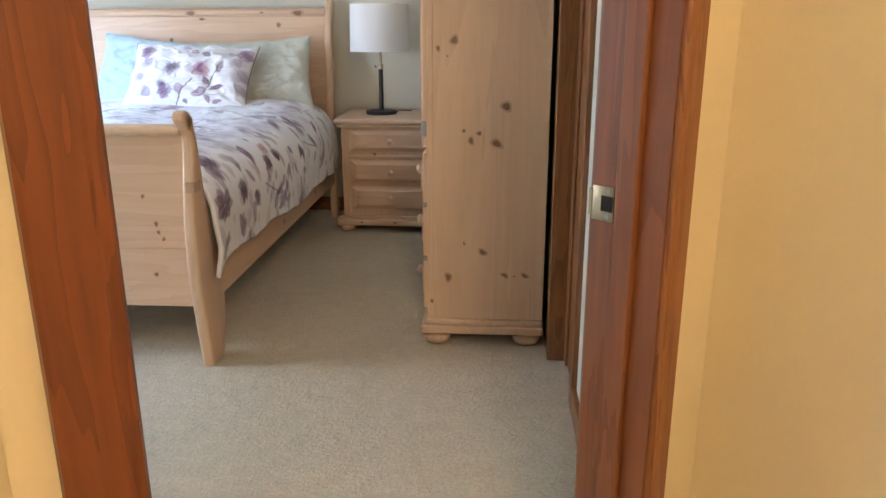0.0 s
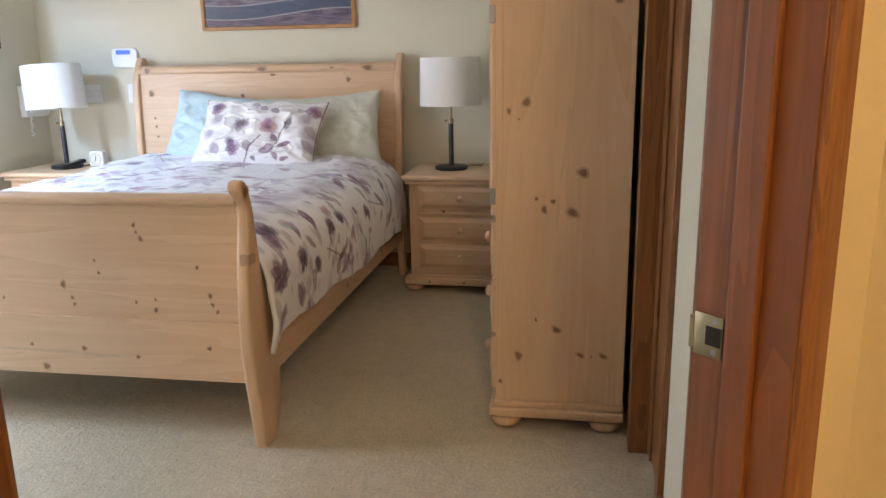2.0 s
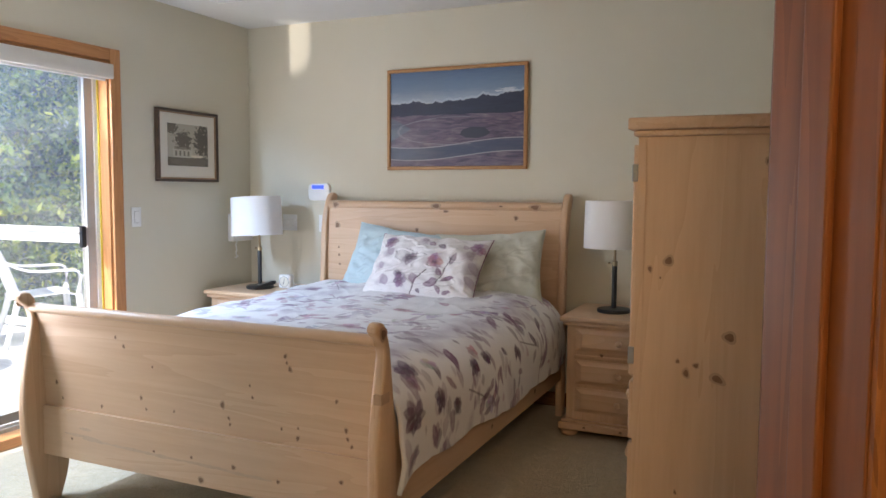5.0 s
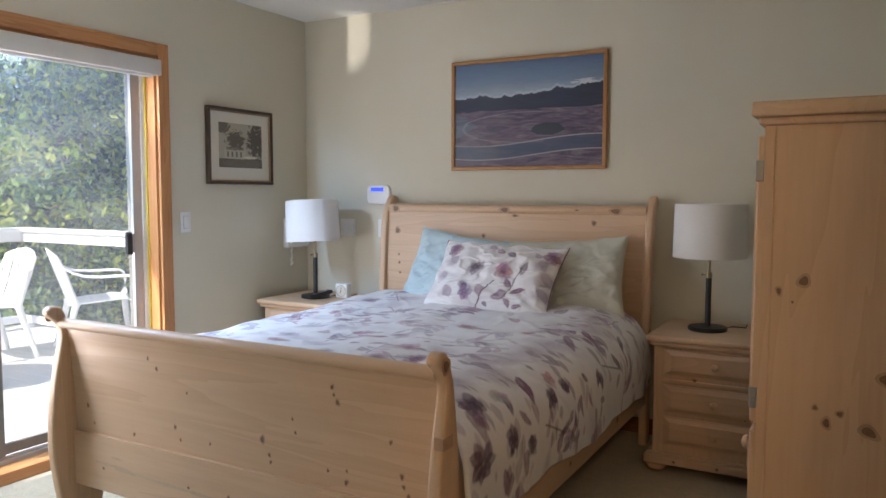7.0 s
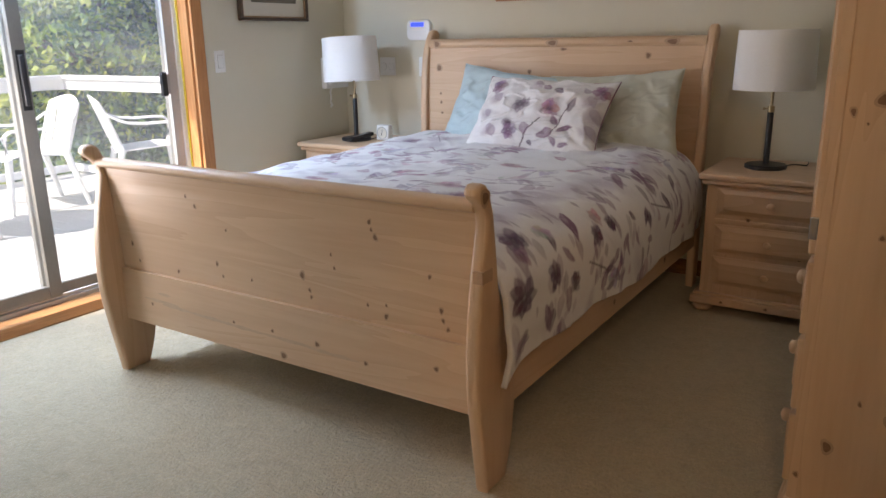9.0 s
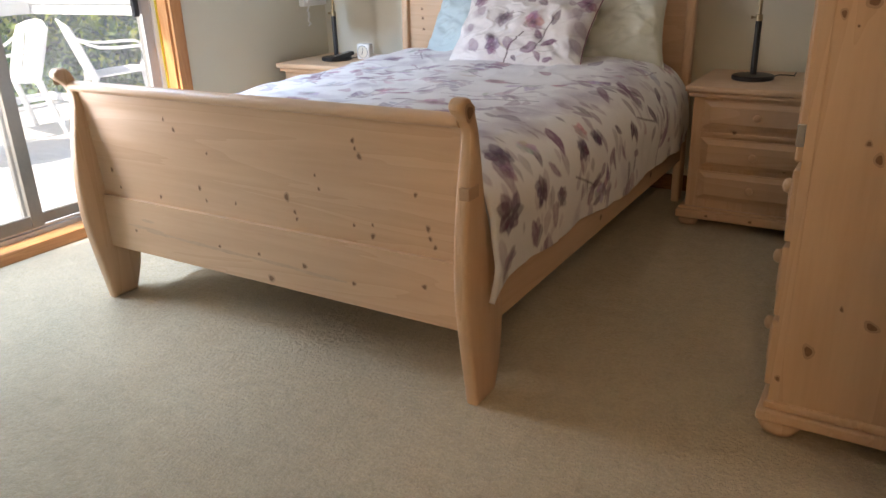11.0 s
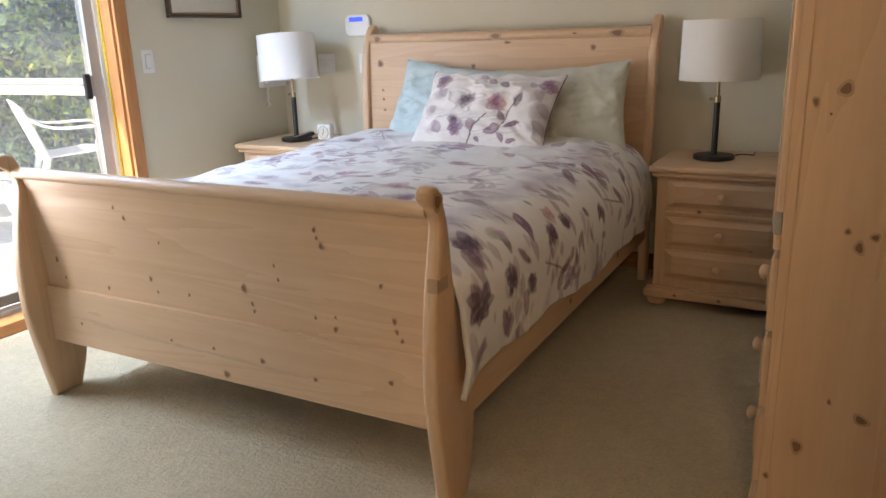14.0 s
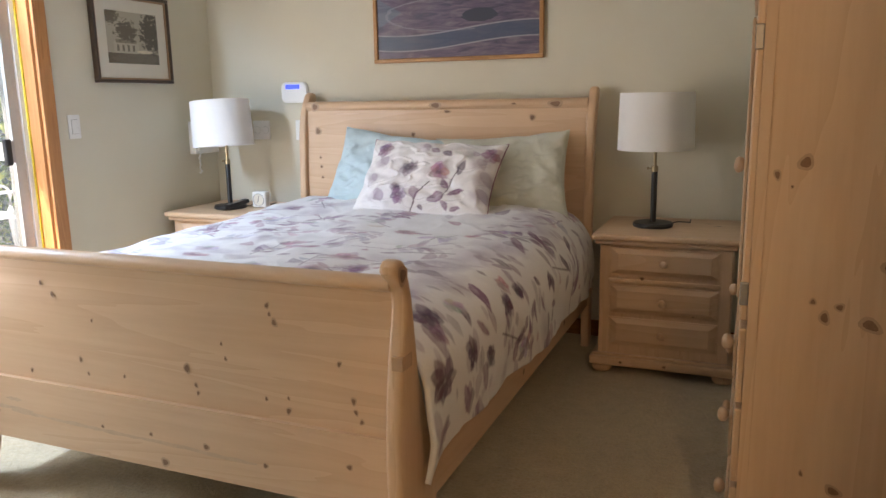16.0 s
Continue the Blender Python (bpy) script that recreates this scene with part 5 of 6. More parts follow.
# ---- table lamps ----
def table_lamp(x, y, z, label):
    lamp = thing("table_lamp", (x, y, z), label, "lamp", "pair of table lamps")
    part("base", lathe([(0.086, 0.0), (0.090, 0.003), (0.090, 0.016), (0.086, 0.020), (0.016, 0.022)], (x, y, z), 40), black_metal, lamp, "", 40)
    part("stem", lathe([(0.0135, 0.021), (0.0135, 0.250), (0.0125, 0.252)], (x, y, z), 20), black_metal, lamp, "black leather-wrapped stem", 40)
    part("collar", lathe([(0.015, 0.2525), (0.015, 0.278), (0.0075, 0.281), (0.0075, 0.40)], (x, y, z), 20), brass, lamp, "brass collar", 40)
    part("set_screw", lathe([(0.003, 0.012), (0.003, 0.026), (0.007, 0.027), (0.007, 0.034)], (x, y, z + 0.267), 12, "x"), brass, lamp)
    bm = bmesh.new()
    rings = []
    for r, h in ((0.167, 0.352), (0.169, 0.352), (0.163, 0.606), (0.161, 0.606)):
        rings.append([bm.verts.new((x + r * math.cos(2 * math.pi * k / 56), y + r * math.sin(2 * math.pi * k / 56), z + h)) for k in range(56)])
    for a, b in ((0, 1), (1, 2), (2, 3), (3, 0)):
        for k in range(56):
            bm.faces.new((rings[a][k], rings[a][(k + 1) % 56], rings[b][(k + 1) % 56], rings[b][k]))
    bmesh.ops.recalc_face_normals(bm, faces=bm.faces)
    shade = part("shade", bm, linen, lamp, "white linen drum shade", 50)
    part("shade_ring", lathe([(0.010, 0.398), (0.010, 0.402)], (x, y, z), 16), brass, lamp)
    spokes = bmesh.new()
    for k in range(3):
        a = 2 * math.pi * k / 3 + 0.3
        tube([(x, y, z + 0.40), (x + 0.08 * math.cos(a), y + 0.08 * math.sin(a), z + 0.50), (x + 0.159 * math.cos(a), y + 0.159 * math.sin(a), z + 0.595)], 0.002, 6, spokes)
    part("spider", spokes, brass, lamp)
    part("bulb", lathe([(0.012, 0.402), (0.014, 0.43), (0.030, 0.47), (0.032, 0.50), (0.022, 0.53), (0.004, 0.54)], (x, y, z), 18), white_plastic, lamp, "", 60)
    part("cord", tube([(x + 0.07, y + 0.05, z + 0.006), (x + 0.10, y + 0.085, z + 0.012), (x + 0.13, y + 0.10, z + 0.010), (x + 0.155, y + 0.13, z + 0.004), (x + 0.15, y + 0.23, z + 0.003)], 0.0028, 7), black_metal, lamp, "black flex")
    return lamp


lamp_r = table_lamp(2.683, -0.300, 0.6482, "black and brass table lamp with white drum shade")
lamp_l = copy_thing(lamp_r, pose(0.335, -0.335, 0.6482))
tagged(lamp_l, "black and brass lamp with tilted white drum shade")
for ch in lamp_l.children:
    if ch.name.split(".")[0] in ("shade", "spider", "bulb"):
        ch.rotation_euler = (radians(-2.0), radians(-4.0), 0)

clock = thing("alarm_clock", (0.495, -0.255, 0.6482), "small white square alarm clock on the nightstand", "clock")
part("case", box((0.448, -0.285, 0.6484), (0.540, -0.235, 0.740), 0.010, 3), white_plastic, clock, "", 40)
part("dial", lathe([(0.034, 0.0), (0.034, 0.0012)], (0.494, -0.2852, 0.694), 28, "y"), paper_mat, clock, "pale round dial")
part("bezel", lathe([(0.034, 0.0), (0.037, 0.0), (0.037, 0.003), (0.034, 0.003)], (0.494, -0.2852, 0.694), 28, "y", False), steel, clock)
hnd = tube([(0.494, -0.2872, 0.694), (0.497, -0.2872, 0.716)], 0.0014, 5)
tube([(0.494, -0.2872, 0.694), (0.488, -0.2872, 0.678)], 0.0018, 5, hnd)
part("clock_pointer", hnd, black_metal, clock)
remote = thing("remote_control", (0.386, -0.36, 0.6482), "black remote control leaning on the foot of the lamp", "remote")
tip = Matrix.Translation((0.386, -0.362, 0.674)) @ Matrix.Rotation(radians(-9), 4, "Z") @ Matrix.Rotation(radians(7), 4, "X")
rc = box((-0.023, -0.094, -0.011), (0.023, 0.094, 0.011), 0.006, 3)
bmesh.ops.transform(rc, verts=rc.verts, matrix=tip)
part("body", rc, black_metal, remote, "", 40)
rb = box((-0.014, -0.050, 0.0112), (0.014, 0.060, 0.0122), 0.0003)
bmesh.ops.transform(rb, verts=rb.verts, matrix=tip)
part("buttons", rb, steel, remote)


def sham_paint(n):
    """The print of the sham: a rose, plum blossoms, twigs with heart-shaped leaves."""
    w = Watercolour(0.70, 0.45, n + 1, n + 1, 8)
    for x, y, r in ((0.62, 0.30, 0.05), (0.66, 0.23, 0.06), (0.66, 0.14, 0.06), (0.12, 0.29, 0.05), (0.14, 0.09, 0.06), (0.32, 0.38, 0.04), (0.09, 0.20, 0.04)):
        w.wash(x, y, r, r * 0.8, GREY, 0.75)
        w.leaf(x - r * 0.4, y + r * 0.6, x + r * 0.6, y - r * 0.5, r * 0.9, GREY, 0.8, 0.1)
    w.twig([(0.318, 0.02), (0.338, 0.07), (0.355, 0.12), (0.398, 0.184)], 0.0030)
    w.twig([(0.478, 0.10), (0.488, 0.15), (0.50, 0.22), (0.52, 0.27)], 0.0026)
    w.blossom(0.430, 0.247, 0.052, ROSE, 0.95, 9)
    w.wash(0.430, 0.240, 0.022, 0.016, PLUM, 0.7)
    w.blossom(0.272, 0.256, 0.048, PLUM, 0.8, 7)
    w.blossom(0.255, 0.100, 0.048, MAUVE, 0.85, 7)
    w.blossom(0.235, 0.145, 0.030, PLUM, 0.7, 5)
    w.blossom(0.10, 0.37, 0.050, MAUVE, 0.8, 7)
    w.blossom(0.655, 0.37, 0.050, MAUVE, 0.85, 7)
    for x0, y0, x1, y1, wd, c in ((0.525, 0.235, 0.548, 0.315, 0.034, PLUM), (0.322, 0.150, 0.345, 0.085, 0.052, MAUVE), (0.478, 0.135, 0.405, 0.080, 0.058, MAUVE), (0.485, 0.165, 0.455, 0.215, 0.034, MAUVE),
                                  (0.50, 0.12, 0.575, 0.155, 0.030, MAUVE), (0.478, 0.09, 0.505, 0.035, 0.032, MAUVE), (0.42, 0.355, 0.475, 0.325, 0.030, PLUM), (0.35, 0.375, 0.405, 0.350, 0.030, MAUVE),
                                  (0.52, 0.04, 0.575, 0.055, 0.026, MAUVE), (0.36, 0.06, 0.385, 0.03, 0.024, PLUM), (0.60, 0.35, 0.56, 0.385, 0.03, GREY)):
        w.leaf(x0, y0, x1, y1, wd, c, 0.95, 0.08)
    return w.rgb


pillow("pillow_sham", 0.70, 0.45, 0.18, pose(1.672, -0.560, 0.862, 50, 0, 1) @ pose(0, 0, 0, 0, 0, -2), sham_print, "white pillow sham printed with mauve watercolour flowers", "pillow", 4.4, 1, mauve_cotton, "", 150, sham_paint(150))

# ---- wardrobe ----
arm = thing("wardrobe", (3.32, -1.6, 0), "tall pale knotty-pine wardrobe on bun feet", "wardrobe")
AX0, AX1, AY0, AY1 = 3.108, 3.527, -2.080, -1.12
body = part("side_panel", box((AX0, AY0, 0.10), (AX1, AY0 + 0.022, 1.468), 0.002), pine_z, arm)
part("side_panel", box((AX0, AY1 - 0.022, 0.10), (AX1, AY1, 1.468), 0.002), pine_z, arm)
part("back_panel", box((AX1 - 0.012, AY0 + 0.0225, 0.10), (AX1, AY1 - 0.0225, 1.468)), pine_z, arm)
part("carcass_front", box((AX0 + 0.001, AY0 + 0.0225, 0.10), (AX0 + 0.02, AY1 - 0.0225, 1.468)), pine_z, arm)
part("corner_post", box((AX0 - 0.003, AY0 - 0.002, 0.10), (AX0 + 0.020, AY0 - 0.0002, 1.467), 0.001), pine_z, arm)
part("cornice", box((AX0 - 0.033, AY0 - 0.026, 1.488), (AX1 + 0.008, AY1 + 0.026, 1.524), 0.006, 3), pine_y, arm, "", 35)
part("cornice_mould", box((AX0 - 0.018, AY0 - 0.013, 1.4685), (AX1 + 0.004, AY1 + 0.013, 1.4875), 0.007, 3), pine_y, arm, "", 35)
part("plinth", box((AX0 - 0.026, AY0 - 0.022, 0.046), (AX1 + 0.004, AY1 + 0.022, 0.0775), 0.006, 3), pine_y, arm, "", 35)
part("plinth_mould", box((AX0 - 0.013, AY0 - 0.010, 0.078), (AX1 + 0.002, AY1 + 0.010, 0.0995), 0.006, 3), pine_y, arm, "", 35)
for x in (AX0 + 0.03, AX1 - 0.055):
    for y in (AY0 + 0.03, AY1 - 0.03):
        part("bun_foot", lathe([(0.024, 0.0), (0.044, 0.006), (0.053, 0.020), (0.048, 0.035), (0.030, 0.0455)], (x, y, 0), 24), pine_z, arm, "", 60)


def front(name, ya, yb, za, zb, knob_y, knobs):
    f = part(name, box((AX0 - 0.020, ya, za), (AX0 - 0.0003, yb, zb), 0.005), pine_z, arm)
    part("raised_panel", box((AX0 - 0.029, ya + 0.05, za + 0.04), (AX0 - 0.0202, yb - 0.05, zb - 0.04), 0.007), pine_z, f)
    for ky in knobs:
        part("knob", lathe([(0.007, 0.020), (0.008, 0.032), (0.017, 0.038), (0.020, 0.047), (0.016, 0.055), (0.006, 0.059)], (AX0, ky, knob_y), 18, "x"), pine_z, f, "turned pine knob", 50)
    return f


mid_y = (AY0 + AY1) / 2
front("door", AY0 + 0.012, mid_y - 0.002, 0.735, 1.445, 1.05, [mid_y - 0.035])
front("door", mid_y + 0.002, AY1 - 0.012, 0.735, 1.445, 1.05, [mid_y + 0.035])
for za, zb in ((0.535, 0.715), (0.335, 0.520), (0.135, 0.320)):
    front("drawer", AY0 + 0.016, AY1 - 0.016, za, zb, (za + zb) / 2, [AY0 + 0.2, AY1 - 0.2])
for zz in (0.80, 1.36):
    part("hinge", box((AX0 - 0.022, AY0 + 0.002, zz - 0.026), (AX0 - 0.004, AY0 + 0.0115, zz + 0.026), 0.002), steel, arm, "dull steel hinge")
for k, (x, z, w, h) in enumerate(((3.201, 1.097, 0.022, 0.026), (3.147, 1.070, 0.011, 0.018), (3.379, 0.879, 0.030, 0.026), (3.235, 0.795, 0.011, 0.012), (3.288, 0.787, 0.015, 0.014), (3.260, 0.761, 0.016, 0.024),
                                  (3.349, 0.752, 0.036, 0.022), (3.238, 0.391, 0.007, 0.013), (3.306, 0.359, 0.028, 0.018), (3.181, 0.262, 0.020, 0.030), (3.386, 0.273, 0.026, 0.013), (3.459, 0.273, 0.026, 0.014),
                                  (3.421, 0.269, 0.007, 0.007), (3.121, 0.169, 0.010, 0.014), (3.178, 1.045, 0.005, 0.006), (3.47, 1.39, 0.022, 0.016))):
    knot_on(body, (x, AY0 - 0.0003 if x > 3.13 else AY0 - 0.0023, z), (0, -1, 0), w, h, -0.5 if w > 0.02 else 0.2)

# ---- outside: ground, deck, railing, chairs, trees ----
fixed("ground", box((-400, -400, -1.35), (400, 400, -1.15)), soil, "undergrowth-covered ground below the deck")
DECK = -0.03
deck = thing("deck", (-1.9, -2.4, DECK), "pale painted timber deck in full sun", "deck", "", "structure")
board = box((-4.08, 0.0, DECK - 0.035), (-0.145, 0.138, DECK), 0.004)
bmesh.ops.translate(board, verts=board.verts, vec=(1.9, 2.4, -DECK))
plank_mesh = bpy.data.meshes.new("plank")
board.to_mesh(plank_mesh)
board.free()
plank_mesh.materials.append(deck_paint)
for k in range(41):
    pl = new("plank", plank_mesh)
    pl.parent = deck
    pl.location = (0, -5.0 + 0.142 * k, 0)
part("joist", box((-4.05, -4.9, DECK - 0.2), (-0.16, 0.6, DECK - 0.036)), bark, deck)
fixed("wall_outside", box((-0.165, -4.235, -1.2), (-0.1415, -3.15, 2.9)), siding, "painted house siding beside the deck")
fixed("roof_eave", box((-0.42, -7.0, 2.64), (6.2, 0.6, 2.78)), siding, "painted roof eave over the deck door")
fixed("wall_outside_north", box((-0.165, -1.14, -1.2), (-0.1415, 0.14, 2.63)), siding, "painted house siding by the deck")

rail = thing("deck_railing", (-1.9, 0.05, DECK), "white painted timber railing round the sunny deck", "railing")
part("top_rail", box((-3.66, 0.0, 0.945), (-0.17, 0.115, 0.985), 0.006), resin, rail)
part("fascia", box((-3.62, 0.03, 0.845), (-0.17, 0.07, 0.944), 0.004), resin, rail)
part("bottom_rail", box((-3.62, 0.03, DECK + 0.06), (-0.17, 0.075, DECK + 0.13), 0.004), resin, rail)
part("side_rail", box((-3.66, -4.9, 0.945), (-3.545, -0.001, 0.985), 0.006), resin, rail)
part("side_fascia", box((-3.62, -4.9, 0.845), (-3.58, 0.029, 0.944), 0.004), resin, rail)
part("side_bottom_rail", box((-3.62, -4.9, DECK + 0.06), (-3.575, 0.029, DECK + 0.13), 0.004), resin, rail)
for x in (-0.30,):
    part("post", box((x - 0.045, 0.005, DECK), (x + 0.045, 0.095, 0.944), 0.005), resin, rail)
for y in (-1.4, -2.8, -4.2):
    part("post", box((-3.645, y - 0.045, DECK), (-3.555, y + 0.045, 0.944), 0.005), resin, rail)


rail.location = (-2.35, 0.50, DECK - 0.033)


def bowed_sheet(rows, thick):
    """A moulded sheet from rows of points, given its thickness along the surface normal."""
    bm = bmesh.new()
    g = [[bm.verts.new(p) for p in row] for row in rows]
    for ra, rb in zip(g, g[1:]):
        for k in range(len(ra) - 1):
            bm.faces.new((ra[k], ra[k + 1], rb[k + 1], rb[k]))
    bmesh.ops.recalc_face_normals(bm, faces=bm.faces)
    bmesh.ops.solidify(bm, geom=bm.faces[:], thickness=thick)
    return bm


def resin_chair(m, label):
    """A moulded white garden armchair in its own axes, facing -y: bowed back with slots, arms that flow into the legs."""
    ch = tagged(new("garden_chair"), label, "chair", "white garden chairs")
    part("seat", bowed_sheet([[(0.25 * (2 * i / 12 - 1) * (1 - 0.12 * j / 10), -0.27 + 0.50 * j / 10, 0.435 - 0.035 * j / 10 + 0.02 * (2 * i / 12 - 1) ** 2 - 0.03 * max(0, 1 - j / 1.5)) for i in range(13)] for j in range(11)], 0.008), resin, ch, "", 60)
    lean = lambda z: 0.215 + 0.155 * ((z - 0.40) / 0.46) ** 0.9
    for k in range(5):
        xa, xb = -0.205 + 0.084 * k, -0.205 + 0.084 * k + 0.066
        rows = []
        for j in range(9):
            z = 0.47 + 0.30 * j / 8
            rows.append([(x * (1 + 0.10 * j / 8), lean(z) - 0.05 * (x / 0.23) ** 2, z) for x in (xa, (xa + xb) / 2, xb)])
        part("back_slat", bowed_sheet(rows, 0.007), resin, ch, "", 60)
    for name, za, zb, bow in (("back_foot", 0.40, 0.472, 0.0), ("back_top", 0.768, 0.872, 0.05)):
        part(name, bowed_sheet([[(x * 0.25, lean(za + (zb - za) * j / 4) - 0.05 * x * x, za + (zb - za - bow * x * x) * j / 4) for x in [q / 7 - 1 for q in range(15)]] for j in range(5)], 0.009), resin, ch, "", 60)
    for sx in (-1, 1):
        part("back_stile", tube([(sx * 0.232, 0.175, 0.40), (sx * 0.246, 0.225, 0.55), (sx * 0.256, 0.275, 0.70), (sx * 0.250, 0.320, 0.82)], [0.022, 0.020, 0.019, 0.014], 8), resin, ch, "", 60)
        arm_rows = []
        for j, (y, z, wd) in enumerate(((0.27, 0.735, 0.016), (0.20, 0.690, 0.024), (0.12, 0.662, 0.028), (0.0, 0.652, 0.031), (-0.14, 0.655, 0.033), (-0.235, 0.652, 0.032), (-0.275, 0.630, 0.030), (-0.288, 0.590, 0.028))):
            arm_rows.append([(sx * (0.272 + 0.012 * math.sin(j * 0.45)) + wd * q, y, z - 0.012 * q * q) for q in (-1, -0.5, 0, 0.5, 1)])
        part("armrest", bowed_sheet(arm_rows, 0.012), resin, ch, "", 60)
        part("leg", tube([(sx * 0.276, -0.284, 0.60), (sx * 0.268, -0.270, 0.43), (sx * 0.276, -0.288, 0.20), (sx * 0.288, -0.310, 0.0)], [0.026, 0.030, 0.026, 0.020], 8), resin, ch, "", 60)
        part("leg", tube([(sx * 0.232, 0.185, 0.42), (sx * 0.245, 0.245, 0.20), (sx * 0.262, 0.300, 0.0)], [0.028, 0.024, 0.020], 8), resin, ch, "", 60)
    ch.matrix_world = m
    return ch


chair_a = resin_chair(pose(-2.38, 0.10, DECK, 0, 0, 152), "white resin garden armchair on the sunny deck")
copy_thing(chair_a, pose(-2.80, -0.63, DECK, 0, 0, -8))
patio = thing("patio_table", (-2.2, -1.75, DECK), "white resin patio table on the deck", "table")
part("tabletop", lathe([(0.40, 0.69), (0.43, 0.70), (0.43, 0.715), (0.41, 0.722)], (-2.25, -1.70, DECK), 40), resin, patio, "", 40)
for sx in (-1, 1):
    for sy in (-1, 1):
        part("leg", tube([(-2.25 + sx * 0.2, -1.70 + sy * 0.2, DECK + 0.69), (-2.25 + sx * 0.30, -1.70 + sy * 0.30, DECK)], [0.03, 0.022], 8), resin, patio, "", 60)


def leaf_cloud(name, parent, centres, per, size, material, seed):
    """Many small pointed leaves scattered through clumps, as one mesh."""
    rng = np.random.default_rng(seed)
    V, F = [], []
    for (cx, cy, cz, r) in centres:
        sprays = 7
        hub = rng.normal(size=(sprays, 3)) * np.array((0.55, 0.55, 0.5)) * r
        tilt = rng.normal(size=(sprays, 2)) * 0.35
        pick = rng.integers(0, sprays, per)
        ang, rad = rng.uniform(0, 6.283, per), r * 0.62 * np.sqrt(rng.uniform(0, 1, per))
        dx, dy = rad * np.cos(ang), rad * np.sin(ang)
        dz = dx * tilt[pick, 0] + dy * tilt[pick, 1] - 0.5 * rad ** 2 / r + rng.normal(size=per) * 0.045 * r
        p = np.array((cx, cy, cz)) + hub[pick] + np.stack([dx, dy, dz], axis=1)
        a = rng.normal(size=(per, 3))
        a[:, 2] -= 0.3
        a /= np.linalg.norm(a, axis=1)[:, None]
        b = np.cross(a, rng.normal(size=(per, 3)))
        b /= np.linalg.norm(b, axis=1)[:, None]
        s = size * rng.uniform(0.6, 1.3, per)[:, None]
        k = len(V)
        q = np.stack([p - a * s, p + b * s * 0.5, p + a * s, p - b * s * 0.5], axis=1).reshape(-1, 3)
        V.extend(q.tolist())
        F.extend([(k + 4 * i, k + 4 * i + 1, k + 4 * i + 2, k + 4 * i + 3) for i in range(per)])
    at = origin_of(parent)
    me = bpy.data.meshes.new(name)
    me.from_pydata([(x - at.x, y - at.y, z - at.z) for x, y, z in V], [], F)
    me.materials.append(material)
    ob = new(name, me)
    ob.parent = parent
    return ob


def grow(x, y, h, spread, material, label, seed, leaf=0.066, clumps=64, per=360, low=0.08):
    rnd = random.Random(seed)
    base = -1.2
    tr = thing("tree", (x, y, base), label, "tree", "trees beyond the deck")
    part("trunk", tube([(x, y, base), (x + 0.1, y, base + h * 0.35), (x - 0.1, y + 0.1, base + h * 0.7), (x, y, base + h * 0.95)], [0.10, 0.08, 0.05, 0.02], 10), bark, tr, "", 60)
    cs = []
    for k in range(clumps):
        t = low + (1 - low) * rnd.random()
        rr = spread * (1 - 0.55 * t) * math.sqrt(rnd.random())
        a = rnd.random() * 6.283
        cx, cy, cz = x + rr * math.cos(a), y + rr * math.sin(a), base + h * t
        cs.append((cx, cy, cz, spread * (0.20 + 0.16 * rnd.random())))
        if k % 4 == 0:
            part("limb", tube([(x, y, base + h * t * 0.8), ((x + cx) / 2, (y + cy) / 2, base + h * t * 0.9), (cx, cy, cz)], [0.05, 0.03, 0.01], 6), bark, tr)
    leaf_cloud("crown", tr, cs, per, leaf, material, seed)
    return tr


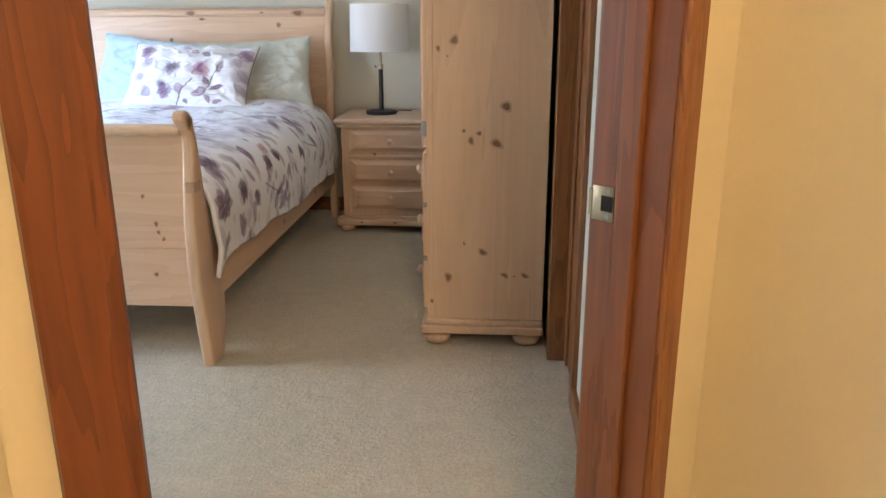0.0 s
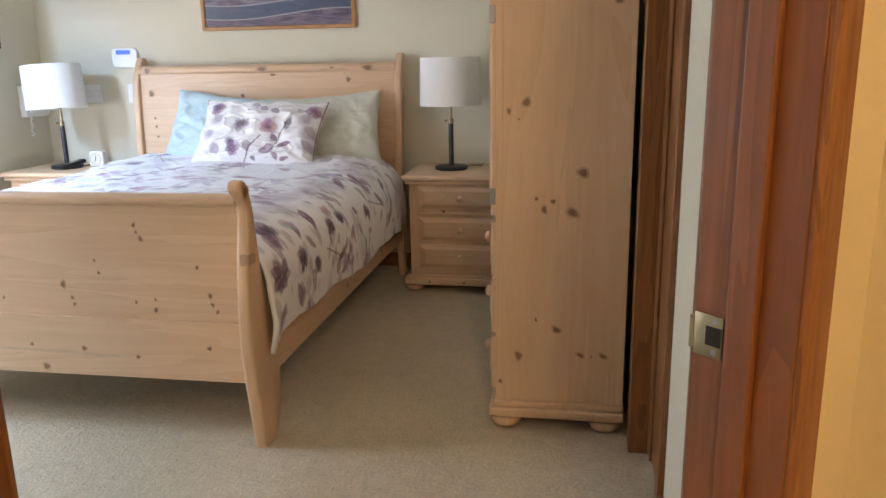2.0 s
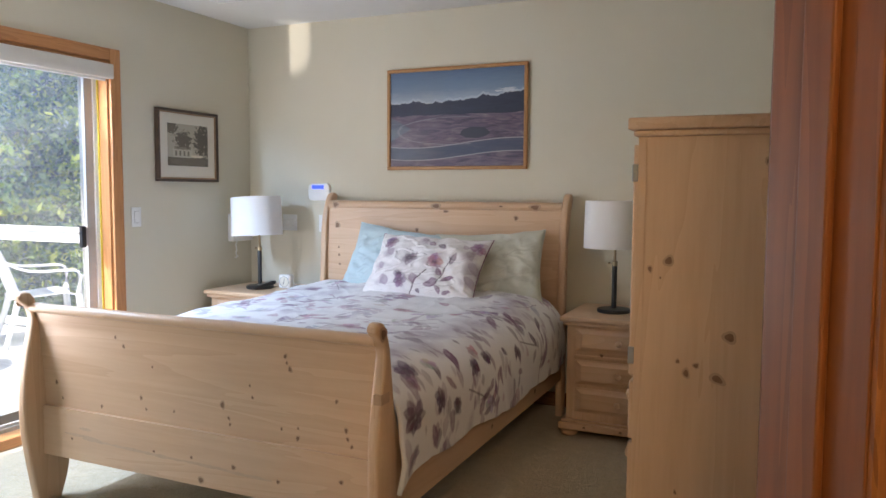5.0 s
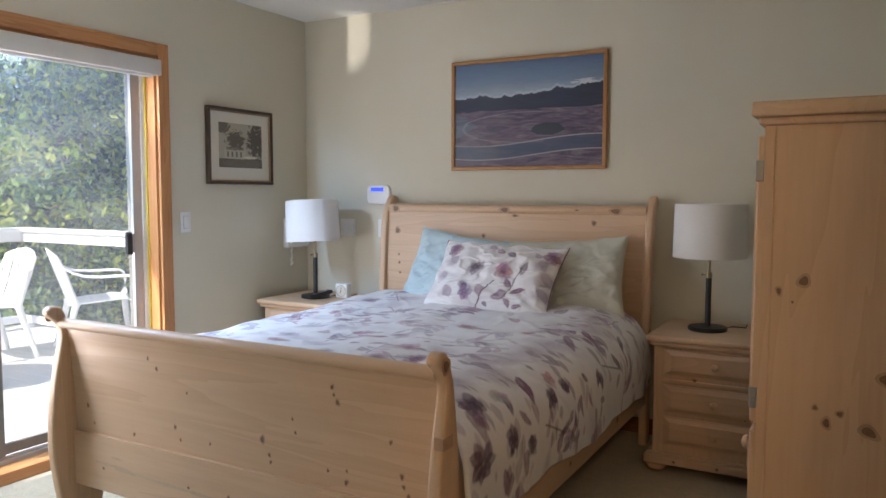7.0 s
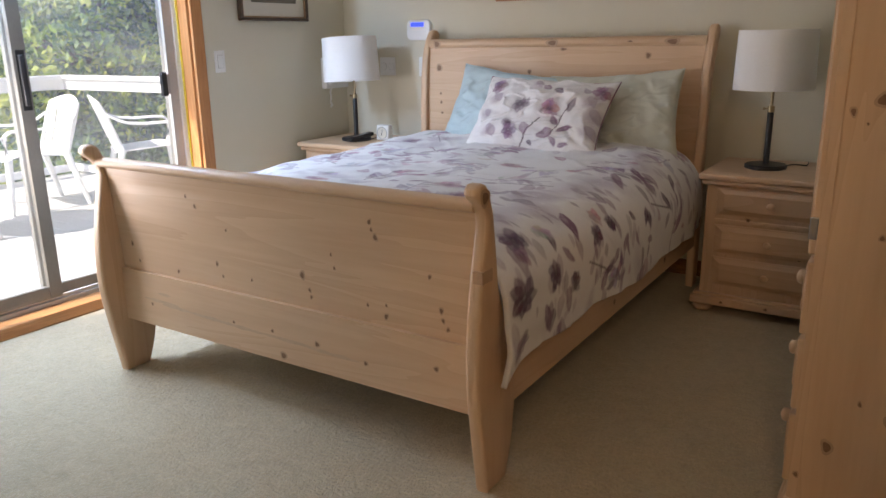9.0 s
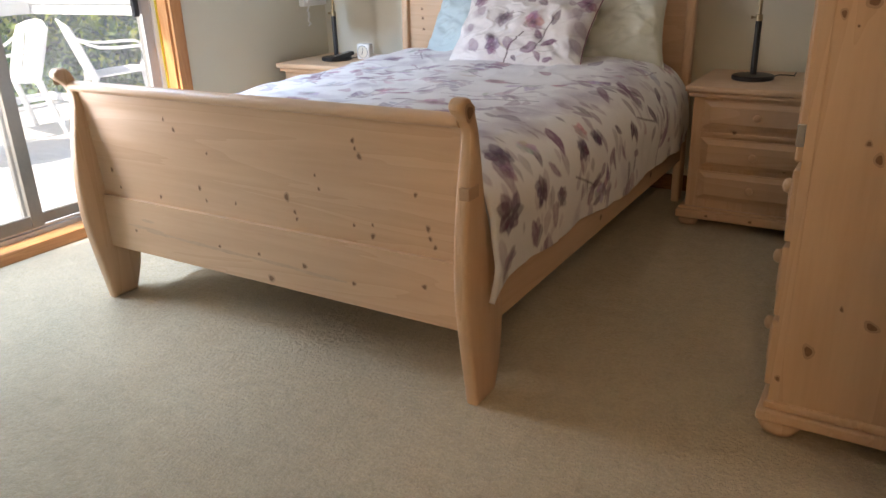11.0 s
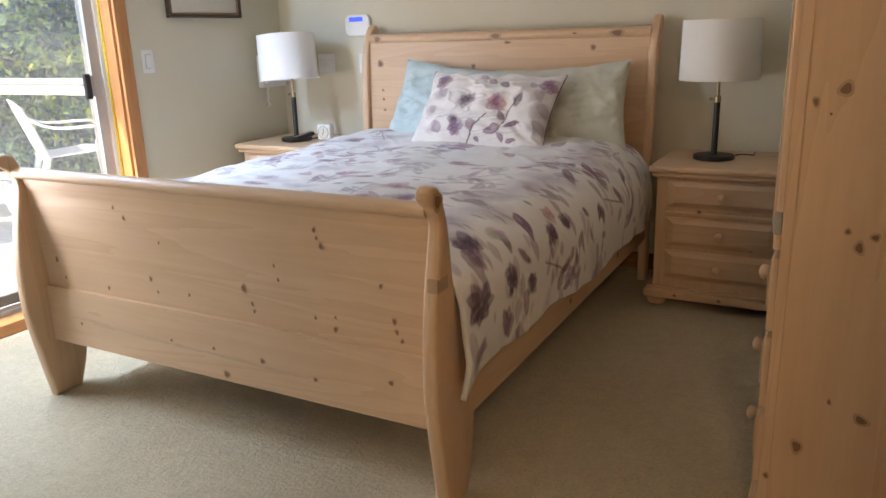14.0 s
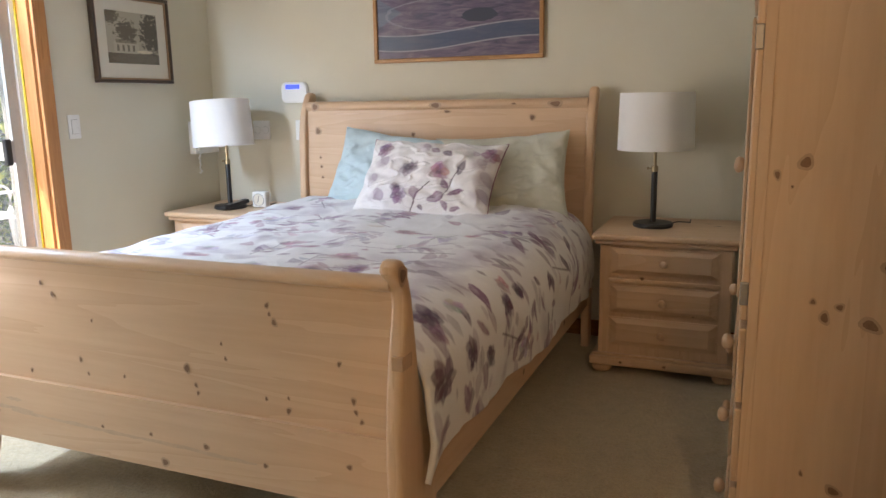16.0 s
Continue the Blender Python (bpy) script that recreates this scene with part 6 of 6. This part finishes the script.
for k, (x, y, h, sp, mt, lb) in enumerate((
        (-6.5, 2.6, 7.5, 2.1, leaf_light, "sunlit leafy maple beyond the deck"), (-8.8, 1.6, 9.0, 2.4, leaf_light, "sunlit leafy maple beyond the deck"),
        (-5.4, 4.6, 8.5, 2.3, leaf_dark, "dark evergreen beyond the deck"), (-9.5, 4.2, 10.5, 2.6, leaf_dark, "dark evergreen beyond the deck"),
        (-11.5, 0.2, 9.5, 2.6, leaf_light, "sunlit leafy maple beyond the deck"), (-7.6, 6.2, 11.0, 2.7, leaf_dark, "dark evergreen beyond the deck"),
        (-12.5, 2.8, 11.5, 2.8, leaf_dark, "dark evergreen beyond the deck"), (-4.2, 6.6, 10.0, 2.5, leaf_light, "leafy maple beyond the deck"),
        (-10.5, -2.2, 9.0, 2.4, leaf_dark, "dark evergreen beyond the deck"), (-13.5, 6.5, 13.0, 3.2, leaf_dark, "dark evergreen beyond the deck"),
        (-10.5, 8.8, 13.0, 3.2, leaf_dark, "dark evergreen beyond the deck"), (-15.0, 0.5, 12.0, 3.0, leaf_dark, "dark evergreen beyond the deck"))):
    grow(x, y, h, sp, mt, lb, 100 + k)

hedge_rng = random.Random(5)
hedge = thing("hedge", (-7.0, 2.5, -1.15), "dense shrubs growing below the deck", "hedge", "", "stuff")
leaf_cloud("foliage", hedge, [(-4.6 - 9 * hedge_rng.random(), -1.5 + 6.5 * hedge_rng.random(), -0.7 + 0.9 * hedge_rng.random(), 0.7) for _ in range(110)], 420, 0.05, leaf_dark, 77)
tagged(hedge.children[0], "", "", "", "stuff")

shrub_rng = random.Random(9)
shrub = thing("shrub", (-6.0, 3.0, -1.15), "sunlit leafy shrubs close behind the railing", "shrub", "", "stuff")
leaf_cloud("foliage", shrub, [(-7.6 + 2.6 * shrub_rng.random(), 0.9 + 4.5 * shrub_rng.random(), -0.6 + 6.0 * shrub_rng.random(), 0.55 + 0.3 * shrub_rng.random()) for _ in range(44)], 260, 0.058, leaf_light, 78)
# same shrubs again in dark leaves, shade between the sunlit clumps as colour
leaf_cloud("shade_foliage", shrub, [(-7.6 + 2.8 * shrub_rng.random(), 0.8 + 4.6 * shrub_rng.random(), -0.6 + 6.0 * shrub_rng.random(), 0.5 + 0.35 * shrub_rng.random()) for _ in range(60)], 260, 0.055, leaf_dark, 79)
for fol in shrub.children:
    tagged(fol, "", "", "", "stuff")
